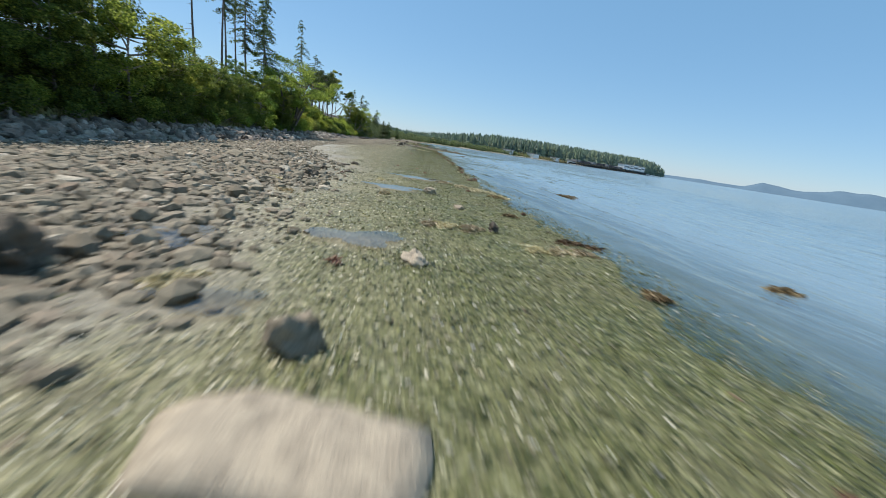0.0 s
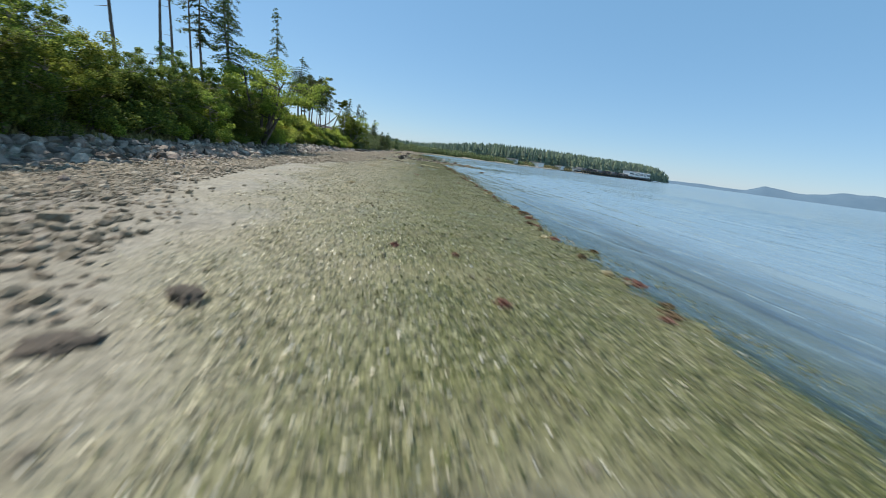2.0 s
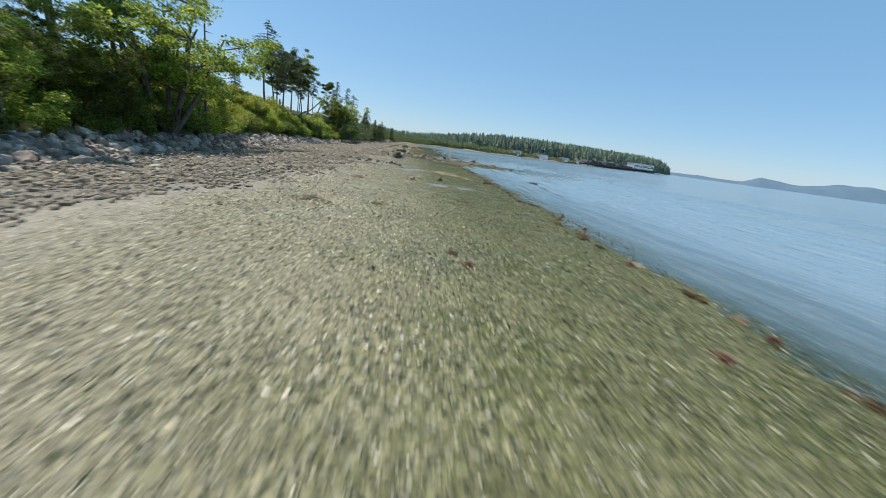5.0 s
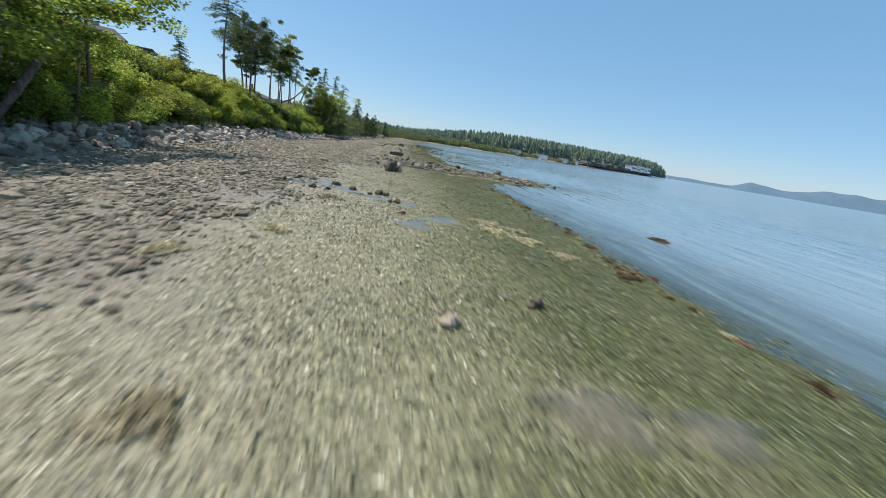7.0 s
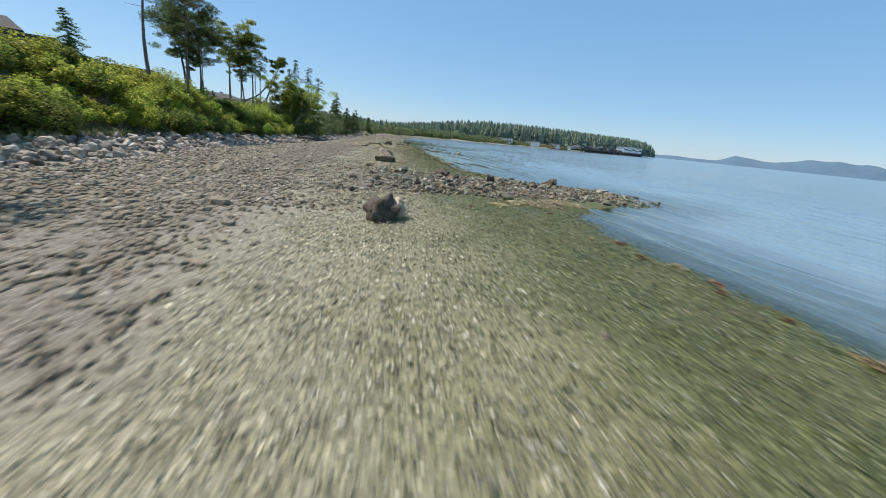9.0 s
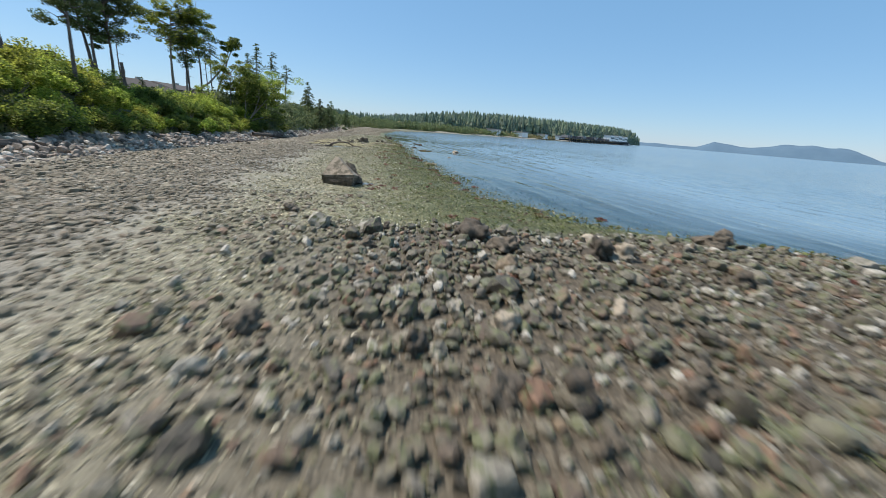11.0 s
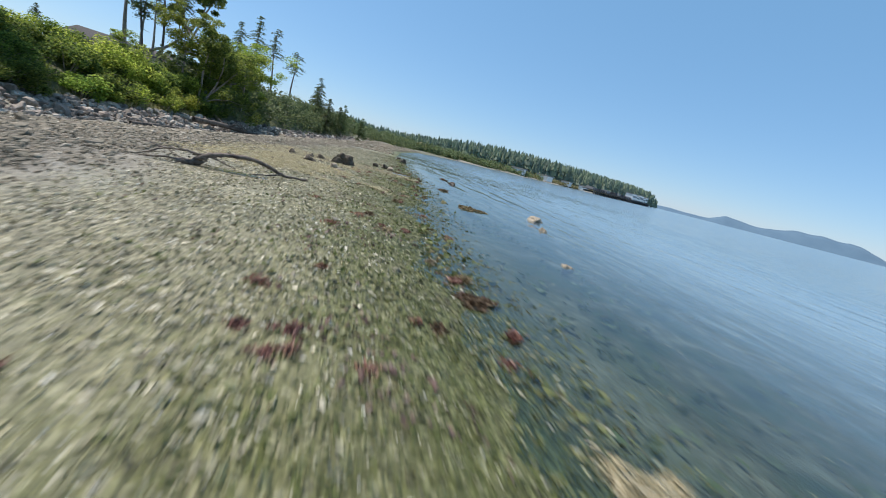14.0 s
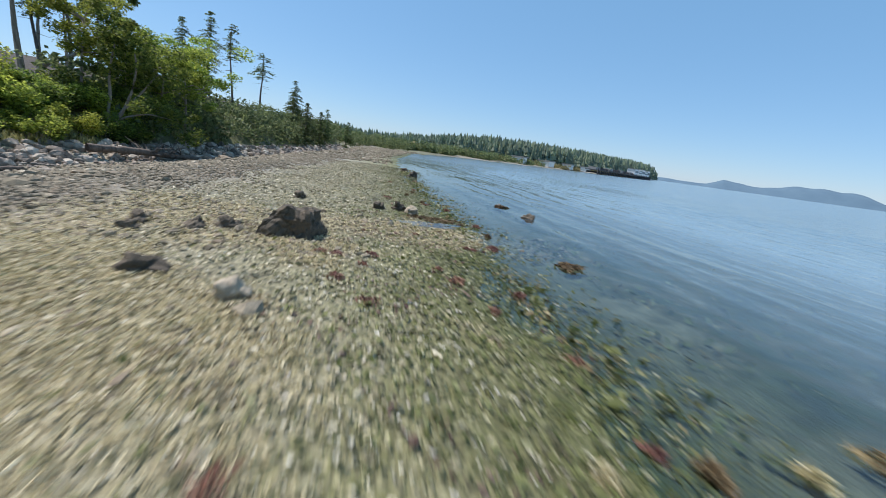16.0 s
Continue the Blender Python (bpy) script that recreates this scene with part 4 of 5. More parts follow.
def build_far_side():
    global rng
    rng = np.random.default_rng(5)
    # conifers behind the bay, densest on the skyline
    n = 13000
    x = rng.uniform(-60, 446, n)
    y = far_shore(x) + rng.uniform(25, 130, n) + 30 * np.clip((140 - x) / 140, 0, 1)
    keep = np.ones(n, bool)
    h = rng.choice([6.5, 8.5, 9.5, 10.5, 12.0], n) * rng.uniform(0.8, 1.1, n) * np.interp(x, [-60, 0, 40, 60, 100, 135, 260, 300, 400, 428], [0.4, 0.5, 0.9, 1.05, 1.2, 1.3, 1.55, 1.65, 1.85, 1.3])
    p = np.stack([x, y, land(x, y) - 1 + np.interp(x, [-60, 0, 100, 260, 400, 428], [0, 0.5, 2, 4, 5, 2]) * np.clip((y - far_shore(x) - 20) / 60, 0, 1)], 1)
    tagged(new("far_woods", mesh_from("far_woods", *far_conifers(p[keep], h[keep]), FARWOOD, smooth=False)), "dark conifer woods across the bay, haze in their colour", "woods", kind="stuff")
    # rounded leafy brush in front of the conifers
    n = 330
    x = np.minimum(rng.uniform(-45, 90, n), rng.uniform(-45, 110, n))
    y = far_shore(x) + 9 + rng.exponential(13, n)
    r = rng.uniform(1.0, 2.4, n) * np.interp(x, [-45, 40, 105], [0.9, 1.0, 0.7])
    c = np.stack([x, y, land(x, y) + r * 0.55], 1)
    k = 110
    d = unit(rng.normal(size=(n * k, 3))) * np.repeat(r, k)[:, None] * np.array([1.15, 1.15, 0.95]) * rng.uniform(0.6, 1.05, (n * k, 1))
    tagged(new("far_brush", mesh_from("far_brush", *leaf_quads(np.repeat(c, k, 0) + d, 0.34, 0.3, 1.4), FARBRUSH, smooth=False)), "rounded green leafy brush behind the far shore", "brush", kind="stuff")
    # low scrub by the water
    n = 1400
    x = rng.uniform(-40, 300, n)
    y = far_shore(x) + rng.uniform(17, 45, n)
    c = np.stack([x, y, land(x, y)], 1)
    cs = np.repeat(c, 14, 0) + rng.normal(0, 1, (n * 14, 3)) * np.array([1.6, 1.6, 0.6]) + np.array([0, 0, 0.8])
    tagged(new("far_scrub", mesh_from("far_scrub", *leaf_quads(cs, 0.6, 0.3, 1.4), DRYGRASS, smooth=False)), "low olive scrub behind the far shore", "scrub", kind="stuff")


def block(sx, sy, sz, z0=0.0):
    v = np.array([(a * sx / 2, b * sy / 2, z0 + c * sz) for a in (-1, 1) for b in (-1, 1) for c in (0, 1)], float)
    f = np.array([(0, 1, 3, 2), (4, 6, 7, 5), (0, 4, 5, 1), (2, 3, 7, 6), (0, 2, 6, 4), (1, 5, 7, 3)])
    return v, f


def shift(vf, x, y, z=0.0):
    return vf[0] + np.array([x, y, z]), vf[1]


build_far_side()


def build_hills():
    """A long ridge across the sound, its haze put into the blue base colour."""
    az = np.radians(np.linspace(15, 80, 240))
    peak = np.interp(np.degrees(az), [15, 37, 39.4, 41.6, 42.4, 43.2, 44.4, 46.9, 49.3, 51.6, 53.9, 55.2, 56.2, 57, 58, 80], [0.25, 0.42, 0.36, 0.42, 0.7, 1.12, 0.92, 0.8, 1.22, 1.5, 1.4, 1.1, 0.7, 0.33, 0.25, 0.2])
    d = 3600.0
    top = d * np.radians(peak) * (1 + 0.06 * np.sin(az * 60) + 0.04 * np.sin(az * 147))
    x, y = np.sin(az) * d, np.cos(az) * d
    rows = [np.stack([x, y, np.full_like(x, -5)], 1), np.stack([x * 1.02, y * 1.02, top * 0.6], 1), np.stack([x * 1.05, y * 1.05, top], 1), np.stack([x * 1.12, y * 1.12, top * 0.2 - 6], 1)]
    k = len(az)
    i, j = np.meshgrid(np.arange(3), np.arange(k - 1), indexing="ij")
    f = np.stack([i * k + j, i * k + j + 1, (i + 1) * k + j + 1, (i + 1) * k + j], -1).reshape(-1, 4)
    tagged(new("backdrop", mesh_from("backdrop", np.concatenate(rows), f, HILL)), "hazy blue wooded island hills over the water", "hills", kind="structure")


build_hills()

# ---- loose stones and weed on the beach ----
rng = np.random.default_rng(41)
PEBBLES2, PEBBLE_F2 = rock_shapes(2, 12, 0.4, 8, 0.7)
PEBBLES1, PEBBLE_F1 = rock_shapes(1, 14, 0.45, 9, 0.4)


def scatter(n, x0, x1, y0, y1, weight):
    x, y = rng.uniform(x0, x1, n), rng.uniform(y0, y1, n)
    keep = rng.random(n) < weight(x, y)
    return x[keep], y[keep]


def lay(name, shapes, faces, x, y, size, mat, label, sink=0.25, squash=0.62):
    p = np.stack([x, y, land(x, y) + size * (squash * 0.7 - sink)], 1)
    return tagged(new(name, mesh_from(name, *strew(shapes, faces, p, size, squash, 0.35), mat, smooth=False)), label, "stones", kind="stuff")


def build_cobbles():
    rough_start = lambda y: np.clip((17 - y) / 5, 0, 1)
    x, y = scatter(75000, -9, 1, -1, 66.7, lambda x, y: zones(x, y)[1] * (0.5 + 0.5 * (weave(x, y, 0.9, 6.0) > -0.35)))
    lay("beach_cobbles", PEBBLES1, PEBBLE_F1, x, y, np.exp(rng.normal(-3.15, 0.4, len(x))) * (1 + 0.6 * rough_start(y)), COBBLE, "dry grey and tan cobbles strewn over the beach")
    x, y = scatter(56000, -10, 0, 66.7, 122, lambda x, y: zones(x, y)[1] * (0.65 + 0.35 * (weave(x, y, 0.7, 2.0) > 0)))
    lay("beach_cobbles", PEBBLES1, PEBBLE_F1, x, y, np.exp(rng.normal(-3.2, 0.38, len(x))), COBBLE, "dry grey cobbles on the upper beach")
    x, y = scatter(34000, -15, -8, -3, 140, lambda x, y: zones(x, y)[1])
    lay("upper_cobbles", PEBBLES1, PEBBLE_F1, x, y, np.exp(rng.normal(-2.75, 0.38, len(x))), COBBLE, "dry grey cobbles below the rock wall")
    x, y = scatter(16000, -14, 6, 118, 195, lambda x, y: np.clip((x - toe_x(y)) / 1.0, 0, 1) * np.clip(shore(y) - 0.4 - x, 0, 1) * (0.5 + 0.5 * (weave(x, y, 0.4, 3.0) > -0.2)))
    lay("distant_cobbles", PEBBLES1, PEBBLE_F1, x, y, np.exp(rng.normal(-2.3, 0.35, len(x))), COBBLE, "grey cobbles along the far beach")
    # the dark stony spit
    x, y = scatter(26000, -7, 8.5, 56, 71.5, lambda x, y: zones(x, y)[2])
    lay("spit_cobbles", PEBBLES2, PEBBLE_F2, x, y, np.exp(rng.normal(-3.15, 0.45, len(x))), WET_COBBLE, "damp brown and grey cobbles forming a spit", 0.12, 0.8)
    x, y = scatter(14000, -8, 2.5, 87.7, 99.7, lambda x, y: zones(x, y)[3] * np.where(y > 94, 1.0, 0.25))
    lay("tan_pebbles", PEBBLES1, PEBBLE_F1, x, y, np.exp(rng.normal(-3.3, 0.4, len(x))), COBBLE, "tan pebbles and shells in a low ridge")
    x, y = scatter(5200, -6.8, -1.3, 57.5, 69.5, lambda x, y: np.clip((-1.48 - x) / 2.5, 0, 1))
    lay("beach_gravel", PEBBLES1, PEBBLE_F1, x, y, np.exp(rng.normal(-3.3, 0.42, len(x))), COBBLE, "grey gravel beside the stony spit")
    # fine gravel running down into the weed
    x, y = scatter(42000, -10, -3.2, 66.7, 124, lambda x, y: np.clip((-4.3 - x + 0.6 * weave(x, y, 0.9, 5.0)) / 2.0, 0, 1) * (1 - zones(x, y)[3]) * (0.45 + 0.55 * (weave(x, y, 0.6, 1.0) > -0.2)))
    lay("lower_gravel", PEBBLES1, PEBBLE_F1, x, y, np.exp(rng.normal(-3.75, 0.35, len(x))) * (1 + np.clip((y - 80) / 120, 0, 0.3)), COBBLE, "fine grey gravel between cobbles and green weed")
    x, y = scatter(2600, -5, -0.7, -0.6, 6.5, lambda x, y: np.clip((-1.1 - x + 0.5 * weave(x, y, 1.6, 3.0)) / 1.2, 0, 1) * np.clip((6.5 - y) / 3, 0.1, 1))
    lay("beach_rubble", PEBBLES2, PEBBLE_F2, x, y, np.exp(rng.normal(-3.2, 0.45, len(x))), COBBLE, "tan and grey rubble around a pale slab")
    # odd stones among the weed
    x, y = scatter(700, -5, 2.5, 0, 120, lambda x, y: 0.5 + 0 * x)
    lay("weed_pebbles", PEBBLES2, PEBBLE_F2, x, y, np.exp(rng.normal(-3.5, 0.4, len(x))), WET_COBBLE, "small damp stones among the weed")


build_cobbles()


for m in (ALGAE, WET_ALGAE):  # damp weed glints
    m.node_tree.nodes["Principled BSDF"].inputs["Roughness"].default_value = 0.43
    m.node_tree.nodes["Principled BSDF"].inputs["Specular IOR Level"].default_value = 0.45
SHELL = leaf_material("bleached_shell", [(0.0, (0.28, 0.265, 0.19)), (0.6, (0.42, 0.4, 0.31)), (1.0, (0.62, 0.6, 0.5))], 0.05)
STALE = leaf_material("bleached_algae_bits", [(0.0, (0.11, 0.098, 0.058)), (0.4, (0.225, 0.205, 0.128)), (0.7, (0.37, 0.335, 0.225)), (1.0, (0.66, 0.61, 0.48))], 0.15, (0.37, 0.335, 0.235))


def build_algae():
    x, y = scatter(980000, -7, 3.5, -0.5, 116, lambda x, y: zones(x, y)[0] * np.clip(1.15 - y / 260, 0.5, 1) * (0.72 + 0.28 * weave(x, y, 2.2, 7.0)))
    dry = np.ones(len(x), bool)
    for px, py, rx, ry, _ in POOLS:
        dry &= ((x - px) / rx) ** 2 + ((y - py) / ry) ** 2 > 0.9
    x, y = x[dry], y[dry]
    lush = np.clip((x + np.interp(y, [0, 11, 18, 58, 70], [2.0, 2.3, 3.6, 3.6, 3.6])) / 3.0, 0, 1)
    z = np.maximum(land(x, y), -0.03) + rng.uniform(0.012, 0.03, len(x))
    far = 1 + np.clip((y - 40) / 120, 0, 0.6)
    c = np.stack([x, y, z], 1)
    pick = rng.random(len(x)) < 0.25 + 0.75 * lush
    size = rng.uniform(0.011, 0.028, len(x)) * far
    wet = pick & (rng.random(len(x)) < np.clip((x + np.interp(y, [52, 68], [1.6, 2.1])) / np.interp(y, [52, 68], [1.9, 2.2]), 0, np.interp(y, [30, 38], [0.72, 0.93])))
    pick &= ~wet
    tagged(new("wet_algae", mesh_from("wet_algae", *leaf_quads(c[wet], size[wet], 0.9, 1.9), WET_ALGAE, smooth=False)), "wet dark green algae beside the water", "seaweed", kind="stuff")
    tagged(new("green_algae", mesh_from("green_algae", *leaf_quads(c[pick], size[pick], 0.9, 1.9), ALGAE, smooth=False)), "flattened green algae covering the wet flat", "seaweed", kind="stuff")
    tagged(new("bleached_algae", mesh_from("bleached_algae", *leaf_quads(c[~pick & ~wet], size[~pick & ~wet], 0.9, 1.7), STALE, smooth=False)), "bleached algae and shell bits on mud", "seaweed", kind="stuff")
    # broken shell and bleached scraps lying on the weed
    x, y = scatter(60000, -6.5, 2.6, -0.5, 112, lambda x, y: zones(x, y)[0] * np.clip(1.2 - y / 110, 0.35, 1) * np.clip(0.6 - 0.2 * x, 0.12, 1) * (0.6 + 0.4 * weave(x, y, 1.4, 9.0)))
    c = np.stack([x, y, np.maximum(land(x, y), -0.03) + rng.uniform(0.03, 0.042, len(x))], 1)
    tagged(new("shell_scraps", mesh_from("shell_scraps", *leaf_quads(c, rng.uniform(0.006, 0.015, len(x)) * (1 + np.clip((y - 40) / 120, 0, 0.6)), 0.85, 1.3), SHELL, smooth=False)), "bleached shell scraps scattered over the weed", "shells", kind="stuff")
    x, y = scatter(150000, -7.5, 1.2, 87, 99, lambda x, y: zones(x, y)[3] * np.where(y > 94, 0.4, 0.9))
    c = np.stack([x, y, land(x, y) + rng.uniform(0.015, 0.05, len(x))], 1)
    tagged(new("straw_litter", mesh_from("straw_litter", *leaf_quads(c, rng.uniform(0.015, 0.04, len(x)), 0.85, 2.6), STRAW, smooth=False)), "straw-coloured weed litter on the pebble ridge", "seaweed", kind="stuff")
    # broad soft blades near the water's edge, in patches
    for name, n, seed, cut, mat, label in (("sea_lettuce", 15000, 4.0, -0.05, LETTUCE, "broad green sea lettuce along the water edge"), ("purple_laver", 9000, 11.0, 0.3, LAVER, "purple-brown laver blades among the green weed")):
        y = rng.uniform(63, 98, n)
        x = np.minimum(shore(y), 2.2) + 0.7 - rng.gamma(1.6, 1.1, n)
        keep = (weave(x, y, 1.9, seed) + 0.4 * weave(x, y, 5.3, seed + 2) > cut) & (zones(x, y)[0] > 0.3)
        x, y = x[keep], y[keep]
        c = np.stack([x, y, np.maximum(land(x, y), -0.05) + rng.uniform(0.022, 0.045, len(x))], 1)
        tagged(new(name, mesh_from(name, *leaf_quads(c, rng.uniform(0.015, 0.038, len(x)), 0.8, 1.4), mat, smooth=False)), label, "seaweed", kind="stuff")
    # weed loosened in the shallows
    n = 9000
    y = rng.uniform(66.5, 114, n)
    x = shore(y) + rng.exponential(0.22, n) - 0.4
    c = np.stack([x, y, np.full(n, -0.01) + rng.uniform(-0.05, 0.02, n)], 1)
    c = c[::4]
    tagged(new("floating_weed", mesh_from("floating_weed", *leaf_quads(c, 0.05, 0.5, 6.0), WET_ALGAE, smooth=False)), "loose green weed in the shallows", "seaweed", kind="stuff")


build_algae()


def clump(name, x, y, r, mat, label, count, z=None, size=0.06, category="seaweed", height=0.05, stretch=(1.0, 1.0), turn=0.0):
    """A heap of limp weed."""
    a = rng.uniform(0, 6.283, count)
    q = r * rng.uniform(0, 1, count) ** 0.7 * (0.75 + 0.35 * np.sin(3 * a + x) + 0.2 * np.sin(5 * a + y))
    px, py = np.cos(a) * q * stretch[0], np.sin(a) * q * stretch[1]
    c, s = math.cos(turn), math.sin(turn)
    px, py = px * c - py * s, px * s + py * c
    base = np.maximum(land(x + px, y + py), -0.02) if z is None else np.full(count, z)
    pts = np.stack([px, py, base + height * rng.uniform(0, 1, count) * (1 - (q / (1.4 * r)) ** 2)], 1)
    ob = new(name, mesh_from(name, *leaf_quads(pts, size, 0.75, 3.2), mat, smooth=False))
    ob.location = (x, y, 0)
    return tagged(ob, label, category)


for k in range(26):
    a, q = rng.uniform(0, 6.283), rng.uniform(0, 1) ** 0.5
    clump("straw_weed", -4.0 + 1.9 * q * math.cos(a), 91.6 + 1.7 * q * math.sin(a), rng.uniform(0.12, 0.3), STRAW, "heap of straw-coloured dried weed on mud", 220, size=0.045, height=0.03)
# straw-coloured and brown weed left on the flat: x, y, radius
for x, y, r in ((-1.6, 2.6, 0.24), (-0.9, 10.6, 0.12), (-2.6, 24.2, 0.14), (-3.8, 44.9, 0.22), (-4.6, 43.5, 0.25), (-3.2, 40.8, 0.26), (-3.4, 35.6, 0.4), (-2.0, 36.0, 0.2), (1.2, 45.6, 0.3), (-0.6, 8.2, 0.12), (0.1, 47.7, 0.45), (0.15, 46.9, 0.45), (0.6, 47.2, 0.4), (0.7, 46.4, 0.4), (-3.6, 48.2, 0.35), (-2.9, 8.2, 0.22), (-2.2, 6.9, 0.2), (2.0, 11.6, 0.5), (1.5, 11.9, 0.35), (2.5, 10.9, 0.3), (0.9, 12.2, 0.3), (1.7, 60.6, 0.4), (2.4, 60.85, 0.45), (3.0, 61.0, 0.4), (3.3, 60.75, 0.35), (1.9, 60.15, 0.45), (1.2, 60.3, 0.35), (0.52, 59.7, 0.3), (0.55, 5.7, 0.22), (0.95, 5.75, 0.2), (0.3, 5.65, 0.15), (1.75, 4.95, 0.22), (2.15, 5.05, 0.25), (2.55, 5.2, 0.22), (2.12, 60.3, 0.5), (2.82, 61, 0.5)):
    clump("straw_weed", x, y, r, STRAW, "heap of straw-coloured dried weed on mud", int(260 * r / 0.25))
for x, y, r, s in ((2.3, 10.6, 0.3, (1, 0.5)), (2.3, 45.2, 0.4, (0.6, 1.2)), (2.55, 23.2, 0.22, (0.7, 1.4)), (2.6, 22.1, 0.2, (0.8, 1.3)), (2.0, 7.6, 0.14, (1.2, 0.5)), (2.7, 5.8, 0.35, (1.4, 0.5)), (2.1, 44.8, 0.25, (1, 1)), (2.3, 52, 0.4, (0.5, 1.5)), (-0.38, 97.7, 0.6, (1.2, 0.6))):
    clump("brown_kelp", x, y, r, KELP, "orange-brown kelp washed up at the waterline", int(420 * r / 0.4), stretch=s, size=0.07)
for k in range(70):
    y = 14.5 + 42 * (k + rng.uniform(0, 1)) / 70
    mat, tint = ((KELP, "brown"), (KELP, "brown"), (REDWEED, "dark red"), (STRAW, "straw-coloured"))[k % 4]
    clump("wrack", float(shore(y)) + 0.25 * float(weave(0, y, 1.7, 0.4)) + rng.normal(-0.05, 0.12), y, rng.uniform(0.05, 0.16), mat, tint + " scrap of weed at the waterline", 90, size=0.05, height=0.05, stretch=(0.8, rng.uniform(1.0, 2.0)))
# weed showing at the water's surface
for x, y, r in ((5.8, 14.2, 0.5), (5.2, 4.6, 0.22), (2.75, 3.7, 0.14), (5.6, 49.1, 0.32), (1.92, 90.5, 0.45), (1.52, 94.8, 0.22), (2.32, 101.5, 0.25), (0.62, 76.7, 0.25), (0.92, 79.3, 0.2), (0.42, 82.2, 0.25)):
    clump("kelp_raft", x, y, r, KELP, "brown kelp lying at the water surface", int(320 * r / 0.3), z=-0.005, size=0.07, height=0.04)
clump("golden_weed", 0.95, 79.7, 0.35, STRAW, "golden weed floating in the shallows", 360, z=-0.005, size=0.05, height=0.04)
# weed standing on the sea bed close in
n = 9000
y = rng.uniform(62, 116, n)
x = shore(y) + 0.2 + rng.exponential(1.9, n)
keep = weave(x, y, 1.3, 3.0) > -0.05
c = np.stack([x, y, land(x, y) + 0.03 + rng.uniform(0, 0.04, n)], 1)[keep]
tagged(new("drowned_weed", mesh_from("drowned_weed", *leaf_quads(c[::2], 0.05, 0.5, 2.4), KELP, smooth=False)), "brown weed growing on the shallow sea bed", "seaweed", kind="stuff")
tagged(new("drowned_algae", mesh_from("drowned_algae", *leaf_quads(c[1::2], 0.07, 0.5, 1.8), LETTUCE, smooth=False)), "dark green algae on the shallow sea bed", "seaweed", kind="stuff")
# bits of weed loose along the water's edge
for k in range(34):
    y = rng.uniform(64, 104)
    mat, tint = ((KELP, "orange-brown"), (REDWEED, "dark red"), (STRAW, "straw-coloured"))[k % 3]
    clump("loose_weed", float(shore(y)) + rng.normal(0.1, 0.45), y, rng.uniform(0.06, 0.13), mat, tint + " loose weed at the water edge", 130, size=0.06, height=0.05, stretch=(0.8, 1.3))
# red weed among the green
for k in range(95):
    y = rng.uniform(1, 108) if k < 45 else rng.uniform(64, 96)
    x = rng.uniform(-2.5, shore(y) - 0.1) if k % 3 else shore(y) + rng.uniform(-0.6, 0.9)
    clump("red_weed", x, y, rng.uniform(0.04, 0.13) if y < 62 else rng.uniform(0.06, 0.17), REDWEED, "small patch of dark red seaweed", 60, size=0.04, height=0.05)

# ---- single stones, pools and driftwood ----
rng = np.random.default_rng(77)
BIG, BIG_F = rock_shapes(4, 6, 0.3, 19, 0.6)


def stone(name, x, y, w, h, mat, label, k=0, turn=0.0, depth=0.8, sink=0.2):
    z = float(land(x, y))
    v = BIG[k] * np.array([w / 2, w / 2 * depth, h / (1.7 - sink)])
    rough = np.array([noise.noise(Vector(p * (2.2 / w)) + Vector((x, y, 0))) + 0.6 * noise.noise(Vector(p * (6.0 / w)) + Vector((y, x, 3))) + 0.3 * noise.noise(Vector(p * (15.0 / w)) + Vector((x, 3, y))) for p in v])
    v = v + unit(v) * (rough * (0.2 if mat is BOULDER else 0.12) * w)[:, None]
    ob = tagged(new(name, mesh_from(name, v, BIG_F, mat)), label, "stone")
    ob.matrix_basis = pose(x, y, max(z, -0.12) + h * (0.5 - sink), 0, 0, turn)
    return ob


